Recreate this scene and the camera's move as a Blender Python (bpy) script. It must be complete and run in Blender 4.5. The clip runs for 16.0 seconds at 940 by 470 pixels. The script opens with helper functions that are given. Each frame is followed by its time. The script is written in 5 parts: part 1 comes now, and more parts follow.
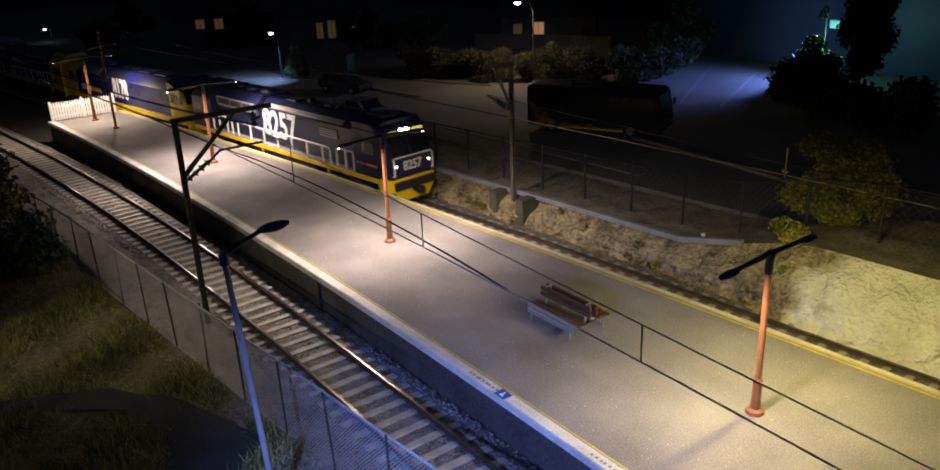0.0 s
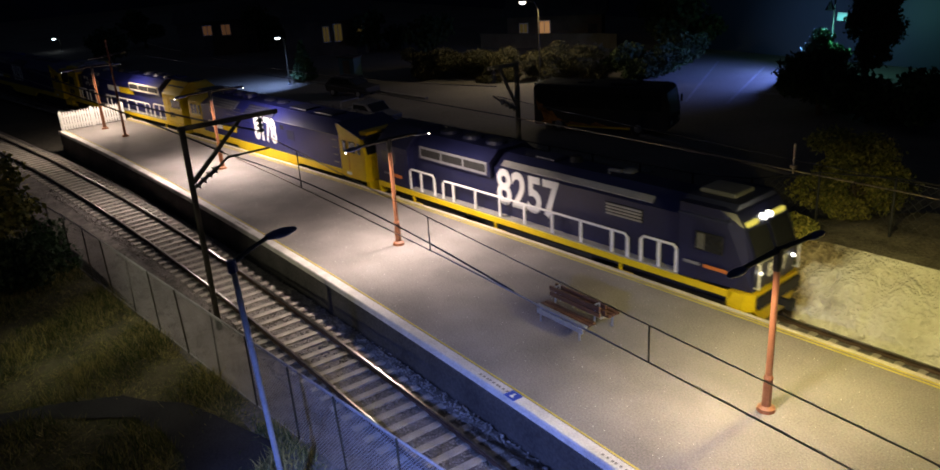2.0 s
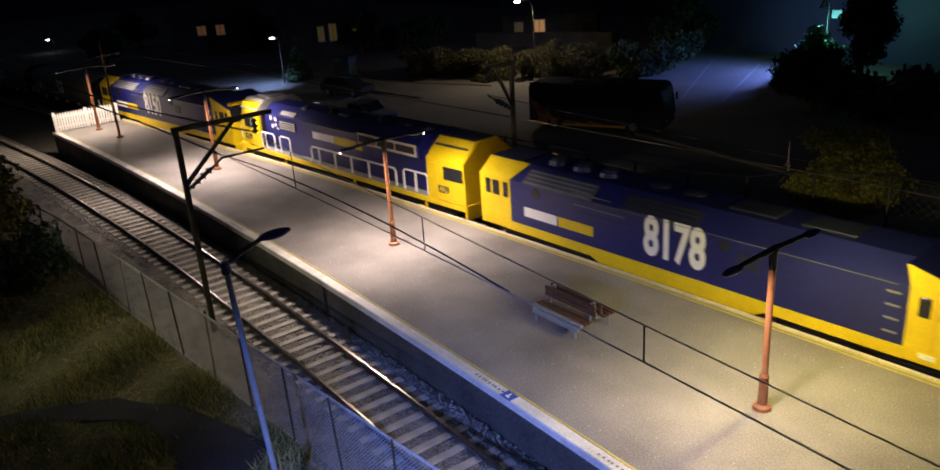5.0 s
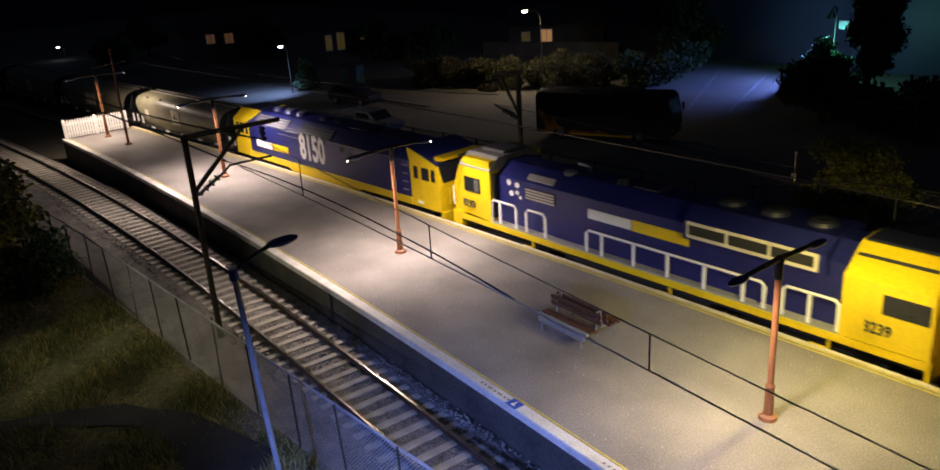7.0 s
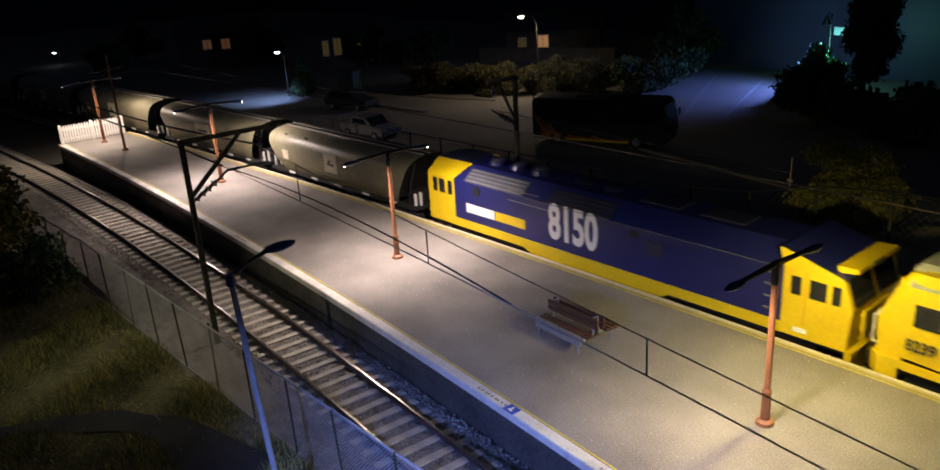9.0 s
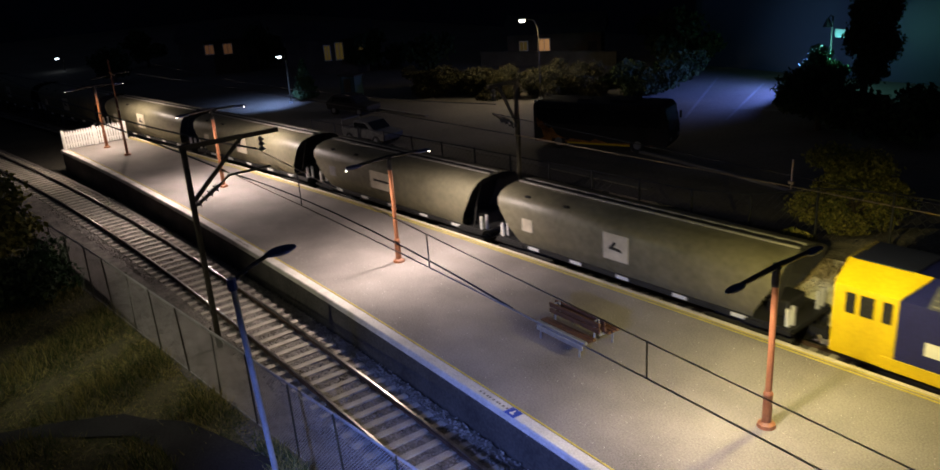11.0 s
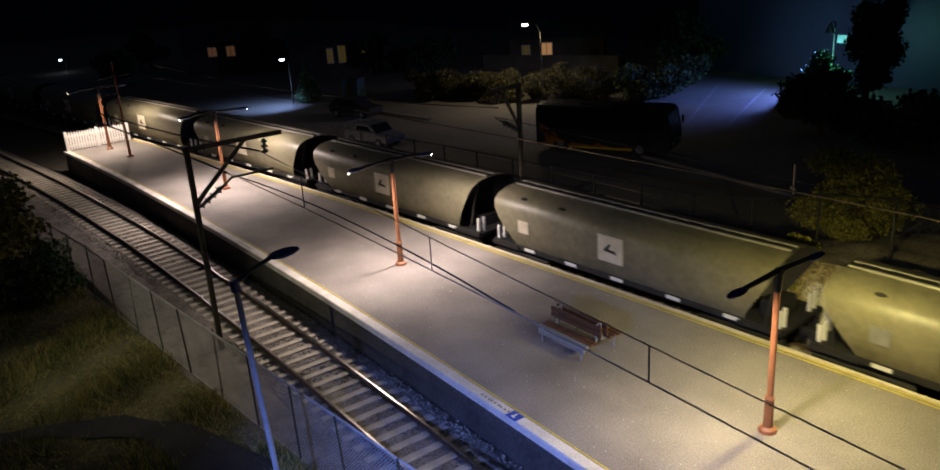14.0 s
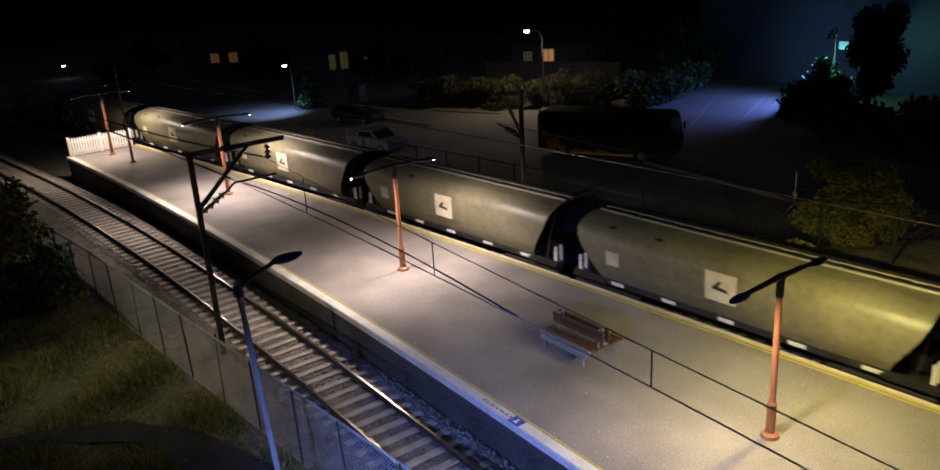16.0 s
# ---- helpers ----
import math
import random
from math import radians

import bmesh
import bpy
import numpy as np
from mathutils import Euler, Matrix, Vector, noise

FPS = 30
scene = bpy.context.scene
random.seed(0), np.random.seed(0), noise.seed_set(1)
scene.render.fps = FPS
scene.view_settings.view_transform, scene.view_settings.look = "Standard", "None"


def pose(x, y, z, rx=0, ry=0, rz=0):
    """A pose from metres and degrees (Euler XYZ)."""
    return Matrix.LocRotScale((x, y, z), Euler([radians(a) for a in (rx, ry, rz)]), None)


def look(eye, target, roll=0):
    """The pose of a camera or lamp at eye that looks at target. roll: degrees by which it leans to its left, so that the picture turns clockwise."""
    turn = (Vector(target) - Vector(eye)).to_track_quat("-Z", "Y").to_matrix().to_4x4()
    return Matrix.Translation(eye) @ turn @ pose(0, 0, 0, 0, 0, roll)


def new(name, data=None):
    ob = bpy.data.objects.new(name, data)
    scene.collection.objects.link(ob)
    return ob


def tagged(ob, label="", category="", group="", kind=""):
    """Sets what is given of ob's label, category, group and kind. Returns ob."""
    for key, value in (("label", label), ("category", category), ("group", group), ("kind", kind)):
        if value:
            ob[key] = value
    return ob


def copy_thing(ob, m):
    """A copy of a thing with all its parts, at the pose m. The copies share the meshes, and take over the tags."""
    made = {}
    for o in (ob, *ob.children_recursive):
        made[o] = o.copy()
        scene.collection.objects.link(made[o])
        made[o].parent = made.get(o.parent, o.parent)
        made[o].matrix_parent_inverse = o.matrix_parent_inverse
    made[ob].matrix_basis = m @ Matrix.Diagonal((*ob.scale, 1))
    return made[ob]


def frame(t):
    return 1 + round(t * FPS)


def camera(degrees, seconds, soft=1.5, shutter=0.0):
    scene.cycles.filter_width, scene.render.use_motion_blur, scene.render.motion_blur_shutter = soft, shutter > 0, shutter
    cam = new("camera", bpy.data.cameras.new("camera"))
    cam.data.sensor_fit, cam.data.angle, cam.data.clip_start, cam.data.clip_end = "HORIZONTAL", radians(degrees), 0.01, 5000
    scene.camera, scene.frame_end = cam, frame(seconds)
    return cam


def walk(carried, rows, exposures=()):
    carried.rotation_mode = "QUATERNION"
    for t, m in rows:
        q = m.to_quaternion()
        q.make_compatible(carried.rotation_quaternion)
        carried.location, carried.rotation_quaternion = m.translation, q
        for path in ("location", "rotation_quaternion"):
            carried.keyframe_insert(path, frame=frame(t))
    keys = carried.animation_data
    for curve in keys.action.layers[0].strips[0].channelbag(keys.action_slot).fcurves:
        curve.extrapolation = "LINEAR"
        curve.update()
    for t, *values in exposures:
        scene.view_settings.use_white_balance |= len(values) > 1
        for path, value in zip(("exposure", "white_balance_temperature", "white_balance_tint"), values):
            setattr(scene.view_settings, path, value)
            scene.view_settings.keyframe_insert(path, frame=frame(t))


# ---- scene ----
# A model railway in HO scale (1:87), at night. Sizes are written in metres of the prototype; K turns them into true metres.
K = 1 / 87.1
PATH = [
    (0, -0.000, 0.000, 12.430, 69.059, 2.203, 52.157),
    (0.5, 0.024, 0.042, 12.454, 69.128, 2.598, 52.305),
    (1, 0.051, 0.044, 12.468, 69.174, 2.906, 52.398),
    (1.5, 0.060, 0.066, 12.486, 69.137, 3.232, 52.463),
    (2, 0.057, 0.079, 12.494, 69.053, 3.500, 52.477),
    (2.5, 0.056, 0.159, 12.508, 68.849, 3.732, 52.479),
    (3, 0.004, 0.168, 12.489, 68.647, 3.854, 52.333),
    (3.5, 0.038, 0.146, 12.506, 68.568, 3.925, 52.126),
    (4, 0.023, 0.195, 12.490, 68.622, 3.998, 51.938),
    (6.5, 0.076, 0.072, 12.497, 69.496, 3.325, 52.648),
    (7, 0.091, 0.097, 12.505, 69.613, 3.545, 52.656),
    (7.5, 0.102, 0.083, 12.511, 69.692, 3.616, 52.573),
    (8, 0.095, 0.089, 12.501, 69.797, 3.534, 52.533),
    (8.5, 0.108, 0.085, 12.517, 69.908, 3.511, 52.476),
    (9, 0.096, 0.073, 12.510, 69.976, 3.481, 52.412),
    (11.5, 0.161, 0.090, 12.537, 70.291, 3.771, 52.534),
    (12, 0.156, 0.053, 12.551, 70.327, 3.715, 52.548),
    (12.5, 0.152, 0.058, 12.534, 70.355, 3.682, 52.611),
    (13, 0.160, 0.057, 12.524, 70.400, 3.596, 52.633),
    (13.5, 0.155, 0.069, 12.526, 70.447, 3.553, 52.653),
    (14, 0.166, 0.034, 12.539, 70.483, 3.474, 52.694),
    (14.5, 0.156, 0.015, 12.522, 70.585, 3.459, 52.719),
    (15, 0.173, 0.025, 12.531, 70.688, 3.489, 52.770),
    (15.5, 0.185, 0.020, 12.528, 70.817, 3.498, 52.824),
    (16, 0.187, -0.012, 12.531, 70.924, 3.457, 52.812),
]


def P(x, y, z, rx=0, ry=0, rz=0):
    return pose(x * K, y * K, z * K, rx, ry, rz)


cam = camera(59.96, 16.0, soft=1.65, shutter=0.4)
walk(cam, [(t, P(*row)) for t, *row in PATH], [(0, 0.0), (3, 0.0), (7, -0.05), (16, -0.10)])

# ---- world and light ----
world = bpy.data.worlds.new("night")
scene.world = world
world.use_nodes = True
world.node_tree.nodes["Background"].inputs["Color"].default_value = (0.20, 0.26, 0.45, 1)
world.node_tree.nodes["Background"].inputs["Strength"].default_value = 0.035


def lamp(kind, x, y, z, watts, colour, radius=0.08, target=None, cone=150, blend=1.0):
    data = bpy.data.lights.new("lamp_light", kind)
    data.energy = watts * K * K
    data.color = colour
    data.shadow_soft_size = radius * K
    if kind == "SPOT":
        data.spot_size, data.spot_blend = radians(cone), blend
    ob = new("lamp_light", data)
    eye = Vector((x, y, z)) * K
    ob.matrix_world = look(eye, Vector(target) * K if target else eye - Vector((0, 0.0001, 1)))
    return ob


# heads of the four platform lamps: x, y of the post, watts, colour
POSTS = [(-9.47, 15.62, 1060, (1.0, 0.85, 0.30)), (-25.48, 15.30, 1240, (1.0, 0.82, 0.75)),
         (-41.97, 14.67, 1480, (1.0, 0.82, 0.75)), (-58.48, 12.87, 950, (1.0, 0.80, 0.66))]
for px, py, watts, colour in POSTS:
    for side in (-1, 1):
        tone = (1.0, 0.82, 0.62) if px > -12 and side < 0 else colour
        wide = px > -12 and side > 0
        strong = 1.15 if wide else 1.2 if side > 0 else 1.34 if px > -12 else 1.32
        lamp("SPOT", px, py + 1.55 * side, 4.98, watts * strong, tone, 0.10, cone=180 if wide else 176 if side > 0 else 168, blend=0.3 if wide else 0.9 if side > 0 else 1.0)
lamp("SPOT", -32.6, -7.4, 7.3, 5400, (1.0, 0.95, 0.66), 0.2, target=(-25.5, 9.0, 0), cone=46)      # lamp added out of view beyond the grass bank, brightens grass and track
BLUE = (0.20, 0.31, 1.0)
lamp("SPOT", -6.0, -2.6, 8.7, 21000, BLUE, 0.2, target=(-11.6, 6.9, 0.6), cone=58)      # unseen source beside the camera, assumed for the blue light on pole and fence
lamp("SPOT", -62.1, 27.6, 4.75, 2100, (0.28, 0.44, 1.0), 0.15, target=(-63.6, 27.0, 1), cone=104)      # far street lamp
lamp("SPOT", -46.69, 40.38, 6.65, 850, (1.0, 0.80, 0.50), 0.15, cone=170, blend=0.4)      # street lamp before the house
lamp("SPOT", -30.4, 53.4, 5.2, 6800, (0.16, 0.26, 1.0), 0.15, target=(-34.5, 50.5, 1), cone=112)      # lantern by the big tree
lamp("POINT", -29.8, 52.7, 4.3, 420, (0.22, 0.75, 0.7), 0.15)             # its lit board

# ---- materials ----


def surf(name, low, high, scale=3.0, rough=0.8, bump=0.2, metal=0.0, fine=14.0, depth=0.02, spots=None, island=0.0):
    """A procedural surface: two colours mixed by a broad and a fine noise, with relief. Scales are per prototype metre."""
    m = bpy.data.materials.new(name)
    m.use_nodes = True
    nt = m.node_tree
    b = nt.nodes["Principled BSDF"]
    co = nt.nodes.new("ShaderNodeTexCoord")
    n1, n2 = nt.nodes.new("ShaderNodeTexNoise"), nt.nodes.new("ShaderNodeTexNoise")
    for n, sc, det in ((n1, scale, 6.0), (n2, scale * fine, 3.0)):
        n.inputs["Scale"].default_value = sc / K
        n.inputs["Detail"].default_value = det
        nt.links.new(co.outputs["Object"], n.inputs["Vector"])
    mix = nt.nodes.new("ShaderNodeMath")
    mix.operation = "MULTIPLY_ADD"
    mix.inputs[1].default_value = 0.45
    nt.links.new(n2.outputs["Fac"], mix.inputs[0])
    half = nt.nodes.new("ShaderNodeMath")
    half.operation = "MULTIPLY"
    half.inputs[1].default_value = 0.55
    nt.links.new(n1.outputs["Fac"], half.inputs[0])
    nt.links.new(half.outputs[0], mix.inputs[2])
    ramp = nt.nodes.new("ShaderNodeValToRGB")
    ramp.color_ramp.elements[0].position, ramp.color_ramp.elements[1].position = 0.36, 0.66
    ramp.color_ramp.elements[0].color, ramp.color_ramp.elements[1].color = (*low, 1), (*high, 1)
    if spots:
        e = ramp.color_ramp.elements.new(0.72)
        e.color = (*spots, 1)
    fac = mix.outputs[0]
    if island:      # each blade or leaf has a tone of its own
        geo, own = nt.nodes.new("ShaderNodeNewGeometry"), nt.nodes.new("ShaderNodeMath")
        own.operation = "MULTIPLY_ADD"
        own.inputs[1].default_value, own.inputs[2].default_value = island, -island * 0.55
        nt.links.new(geo.outputs["Random Per Island"], own.inputs[0])
        both = nt.nodes.new("ShaderNodeMath")
        nt.links.new(mix.outputs[0], both.inputs[0])
        nt.links.new(own.outputs[0], both.inputs[1])
        fac = both.outputs[0]
    nt.links.new(fac, ramp.inputs["Fac"])
    nt.links.new(ramp.outputs["Color"], b.inputs["Base Color"])
    b.inputs["Roughness"].default_value, b.inputs["Metallic"].default_value = rough, metal
    if bump:
        bp = nt.nodes.new("ShaderNodeBump")
        bp.inputs["Strength"].default_value, bp.inputs["Distance"].default_value = bump, depth * K
        nt.links.new(mix.outputs[0], bp.inputs["Height"])
        nt.links.new(bp.outputs["Normal"], b.inputs["Normal"])
    return m


def glow(name, colour, strength):
    m = bpy.data.materials.new(name)
    m.use_nodes = True
    b = m.node_tree.nodes["Principled BSDF"]
    b.inputs["Base Color"].default_value = (*(0.25 * c for c in colour), 1)
    b.inputs["Emission Color"].default_value = (*colour, 1)
    b.inputs["Emission Strength"].default_value = strength
    return m


def grey(v, warm=0.0):
    return (v * (1 + warm), v, v * (1 - warm))


ASPHALT = surf("platform asphalt", (0.125, 0.112, 0.104), (0.305, 0.278, 0.258), 0.35, 0.85, 0.5, fine=60, depth=0.03, spots=(0.52, 0.49, 0.46))
COPING = surf("worn white coping", (0.42, 0.40, 0.37), (0.74, 0.71, 0.66), 1.2, 0.75, 0.3)
CREAM = surf("cream edge", (0.45, 0.40, 0.30), (0.70, 0.64, 0.50), 1.5, 0.75, 0.5, depth=0.04)
YLINE = surf("yellow line", (0.42, 0.33, 0.05), (0.66, 0.54, 0.10), 2.0, 0.7, 0.6, depth=0.04)
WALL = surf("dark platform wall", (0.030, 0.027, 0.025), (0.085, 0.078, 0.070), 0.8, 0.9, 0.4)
BALLAST = surf("ballast", (0.08, 0.072, 0.064), (0.27, 0.245, 0.215), 2.2, 0.95, 1.0, fine=5, depth=0.10)
STONE = surf("ballast stones", (0.12, 0.11, 0.10), (0.36, 0.33, 0.29), 1.5, 0.95, 0.2)
SLEEPER = surf("weathered concrete sleeper", (0.27, 0.245, 0.205), (0.50, 0.46, 0.385), 2.2, 0.9, 0.5)
RUST = surf("rusty rail web", (0.05, 0.03, 0.02), (0.10, 0.06, 0.04), 3, 0.8, 0.3)
STEEL = surf("polished rail head", (0.16, 0.15, 0.135), (0.40, 0.38, 0.35), 1.2, 0.28, 0.15, 1.0, fine=6)
GROUND = surf("dark earth", (0.03, 0.028, 0.02), (0.07, 0.062, 0.045), 0.3, 0.95, 0.8, fine=12, depth=0.08)
VERGE = surf("grey-ochre scree", (0.13, 0.11, 0.07), (0.42, 0.36, 0.24), 1.1, 0.95, 1.0, fine=9, depth=0.10)
EARTH = surf("earth with static grass", (0.07, 0.066, 0.028), (0.19, 0.165, 0.08), 0.6, 0.95, 0.8, fine=10, depth=0.08)
def rockface(name):
    """Ochre rock that turns into bare pale plaster along the cutting, with a ragged border."""
    m = surf(name, (0.11, 0.085, 0.042), (0.62, 0.50, 0.27), 1.3, 0.95, 1.0, fine=5, depth=0.45)
    nt = m.node_tree
    b = nt.nodes["Principled BSDF"]
    ramp = next(n for n in nt.nodes if n.type == "VALTORGB")
    co = next(n for n in nt.nodes if n.type == "TEX_COORD")
    # bare plaster, its tone lifted to carry part of the platform lamp's light
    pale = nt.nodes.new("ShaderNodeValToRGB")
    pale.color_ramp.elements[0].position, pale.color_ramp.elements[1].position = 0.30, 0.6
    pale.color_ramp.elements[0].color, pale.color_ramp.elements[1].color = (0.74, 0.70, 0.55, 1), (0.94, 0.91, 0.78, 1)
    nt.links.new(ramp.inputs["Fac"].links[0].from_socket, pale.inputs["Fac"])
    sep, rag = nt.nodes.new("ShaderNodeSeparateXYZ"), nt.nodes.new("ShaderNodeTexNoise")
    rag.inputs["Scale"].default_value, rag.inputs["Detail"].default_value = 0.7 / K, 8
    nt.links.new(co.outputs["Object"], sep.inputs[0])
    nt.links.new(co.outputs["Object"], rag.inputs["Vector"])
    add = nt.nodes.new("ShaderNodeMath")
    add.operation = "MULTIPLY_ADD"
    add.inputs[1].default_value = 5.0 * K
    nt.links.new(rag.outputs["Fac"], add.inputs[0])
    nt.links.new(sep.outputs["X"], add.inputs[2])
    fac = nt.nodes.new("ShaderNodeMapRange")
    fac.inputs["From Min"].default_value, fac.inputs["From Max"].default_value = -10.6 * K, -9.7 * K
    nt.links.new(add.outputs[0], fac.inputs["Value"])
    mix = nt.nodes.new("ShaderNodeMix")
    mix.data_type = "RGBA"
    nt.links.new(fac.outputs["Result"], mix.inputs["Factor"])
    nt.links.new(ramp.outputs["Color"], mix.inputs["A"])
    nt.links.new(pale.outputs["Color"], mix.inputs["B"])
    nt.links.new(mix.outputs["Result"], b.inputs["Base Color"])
    return m


ROAD = surf("road asphalt", (0.12, 0.105, 0.085), (0.20, 0.18, 0.15), 0.25, 0.9, 0.3, fine=30)
ROADLINE = surf("faded road paint", (0.16, 0.15, 0.14), (0.26, 0.25, 0.24), 1, 0.8, 0.1)
KERB = surf("concrete kerb", (0.14, 0.13, 0.115), (0.24, 0.225, 0.20), 1, 0.9, 0.3)
PIPE = surf("grey cable trough", (0.22, 0.22, 0.23), (0.36, 0.36, 0.37), 1, 0.7, 0.2)
POSTBROWN = surf("red-brown painted post", (0.20, 0.075, 0.035), (0.34, 0.14, 0.065), 2, 0.45, 0.15)
DARKMETAL = surf("dark painted metal", (0.015, 0.016, 0.02), (0.04, 0.042, 0.05), 3, 0.5, 0.1)
# blue tint puts the cool light on the dark casings into their colour
LAMPCASING = surf("dark lamp casing with painted blue light", (0.025, 0.04, 0.13), (0.05, 0.08, 0.26), 3, 0.35, 0.05)
MASTGREEN = surf("dark bronze mast", (0.030, 0.028, 0.018), (0.075, 0.068, 0.045), 2, 0.55, 0.2)
MASTGREY = surf("weathered pale mast", (0.16, 0.14, 0.10), (0.30, 0.27, 0.20), 2, 0.6, 0.2)
POLEBLUE = surf("galvanised lamp pole", (0.30, 0.32, 0.36), (0.45, 0.47, 0.52), 3, 0.4, 0.05, 0.3)
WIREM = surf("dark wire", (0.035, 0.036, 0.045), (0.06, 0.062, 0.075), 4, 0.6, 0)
# near spans are coloured paler to stand in for light on the wire
NEARWIRE = surf("pale wire with lit tone", (0.42, 0.36, 0.30), (0.55, 0.48, 0.40), 4, 0.8, 0)
POLEDARK = surf("dark steel lamp pole", (0.20, 0.21, 0.23), (0.36, 0.37, 0.40), 2, 0.45, 0.1)
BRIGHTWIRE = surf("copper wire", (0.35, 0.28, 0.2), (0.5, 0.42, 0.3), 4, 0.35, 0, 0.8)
MESHWIRE = surf("galvanised fence wire", (0.24, 0.23, 0.23), (0.50, 0.49, 0.50), 1.2, 0.5, 0, 0.1)
WHITE = surf("white painted plastic", (0.66, 0.65, 0.63), (0.82, 0.81, 0.79), 2, 0.6, 0.1)
INSUL = surf("grey insulator", (0.10, 0.10, 0.10), (0.22, 0.22, 0.22), 4, 0.4, 0.1)
WOOD = surf("brown bench slats", (0.055, 0.024, 0.013), (0.125, 0.055, 0.03), 5, 0.5, 0.3)
BENCHMETAL = surf("grey bench frame", (0.30, 0.31, 0.33), (0.45, 0.46, 0.48), 5, 0.35, 0.05, 0.6)
LOCOBLUE = surf("deep blue loco paint", (0.008, 0.010, 0.085), (0.014, 0.017, 0.125), 0.7, 0.36, 0.04)
LOCONAVY = surf("navy loco paint", (0.008, 0.009, 0.036), (0.015, 0.017, 0.058), 0.7, 0.35, 0.04)
LOCOYELLOW = surf("yellow loco paint", (0.60, 0.42, 0.004), (0.74, 0.54, 0.010), 0.8, 0.35, 0.04)
LOCOROOF = surf("dark loco roof", (0.010, 0.012, 0.035), (0.022, 0.026, 0.07), 0.8, 0.5, 0.1)
SLATE = surf("weathered blue-grey roof slope", (0.05, 0.054, 0.085), (0.11, 0.115, 0.15), 1.2, 0.45, 0.1)
SILVER = surf("weathered silver panel", (0.17, 0.17, 0.18), (0.29, 0.29, 0.30), 1.2, 0.45, 0.1, 0.3)
RAILWHITE = surf("white handrail", (0.70, 0.69, 0.66), (0.82, 0.81, 0.78), 2, 0.5, 0)
DECK = surf("grey walkway deck", (0.22, 0.21, 0.20), (0.36, 0.35, 0.33), 1.5, 0.8, 0.2)
BLACK = surf("black underframe", (0.008, 0.008, 0.008), (0.022, 0.021, 0.02), 1.5, 0.7, 0.2)
GLASSDARK = surf("dark tinted window", (0.010, 0.011, 0.013), (0.02, 0.021, 0.024), 1, 0.16, 0)
WINDOWPALE = surf("pale cab window blind", (0.07, 0.07, 0.062), (0.15, 0.148, 0.135), 1, 0.15, 0)
NUMWHITE = surf("white lettering", (0.72, 0.71, 0.68), (0.80, 0.79, 0.76), 2, 0.5, 0)
ORANGE = surf("orange lettering", (0.45, 0.12, 0.02), (0.6, 0.2, 0.04), 2, 0.5, 0)
HOPPER = surf("weathered khaki-grey hopper paint", (0.125, 0.115, 0.072), (0.225, 0.205, 0.135), 0.45, 0.44, 0.08, fine=9)
HOPPERTOP = surf("bare metal roof edge", (0.34, 0.32, 0.29), (0.52, 0.5, 0.46), 1, 0.4, 0.1, 0.4)
# black puts the shade of the unlit wagon ends into the colour
HOPPEREND = surf("hopper black with shade in it", (0.010, 0.010, 0.011), (0.026, 0.025, 0.025), 0.7, 0.6, 0.2)
BUSBLACK = surf("black coach paint", (0.006, 0.006, 0.007), (0.014, 0.013, 0.013), 0.4, 0.72, 0)
FLAME = surf("orange flame stripe", (0.07, 0.020, 0.003), (0.50, 0.21, 0.03), 1.6, 0.5, 0)
TYRE = surf("rubber", (0.012, 0.012, 0.012), (0.025, 0.025, 0.025), 3, 0.9, 0.1)
BARK = surf("bark", (0.05, 0.035, 0.02), (0.11, 0.08, 0.05), 3, 0.95, 0.8, depth=0.05)
LEAF = surf("dark green foliage", (0.014, 0.030, 0.008), (0.07, 0.10, 0.03), 0.9, 0.85, 0, island=0.3)
LEAFOLIVE = surf("olive foliage", (0.10, 0.115, 0.02), (0.40, 0.35, 0.08), 0.9, 0.85, 0, island=0.3)
HEDGE = surf("brown-olive hedge foliage", (0.024, 0.024, 0.008), (0.10, 0.088, 0.03), 0.9, 0.9, 0, island=0.25)
LEAFBLUE = surf("blue-green foliage", (0.035, 0.08, 0.03), (0.09, 0.17, 0.07), 0.9, 0.85, 0)
SLAB = surf("olive concrete", (0.09, 0.085, 0.05), (0.16, 0.15, 0.095), 1, 0.9, 0.3)
GRASS = surf("static grass", (0.05, 0.085, 0.018), (0.50, 0.42, 0.15), 0.7, 0.9, 0, island=0.5)
SHADEARC = surf("dark tone of the painted shadow arc", (0.014, 0.014, 0.017), (0.045, 0.044, 0.046), 0.8, 0.95, 0.5, fine=20, depth=0.03)
BRICKM = surf("house wall", (0.07, 0.048, 0.03), (0.14, 0.10, 0.065), 0.8, 0.9, 0.3)
ROOFM = surf("roof tiles", (0.03, 0.025, 0.022), (0.06, 0.05, 0.045), 1, 0.9, 0.3)
GARDENWALL = surf("cream garden wall", (0.10, 0.088, 0.06), (0.17, 0.15, 0.11), 0.8, 0.9, 0.3)
SKYBOARD = surf("dark blue backdrop board", (0.03, 0.04, 0.07), (0.05, 0.065, 0.11), 0.03, 0.95, 0)
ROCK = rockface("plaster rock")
# the lantern's blue haze, painted on the board as emission fading outwards
HAZEBOARD = glow("backdrop with painted lantern haze", (0.19, 0.37, 0.88), 0.0)
nt = HAZEBOARD.node_tree
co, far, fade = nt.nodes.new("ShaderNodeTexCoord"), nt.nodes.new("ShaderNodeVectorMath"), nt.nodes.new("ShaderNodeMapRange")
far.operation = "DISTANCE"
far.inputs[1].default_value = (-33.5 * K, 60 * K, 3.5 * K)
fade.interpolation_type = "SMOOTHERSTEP"
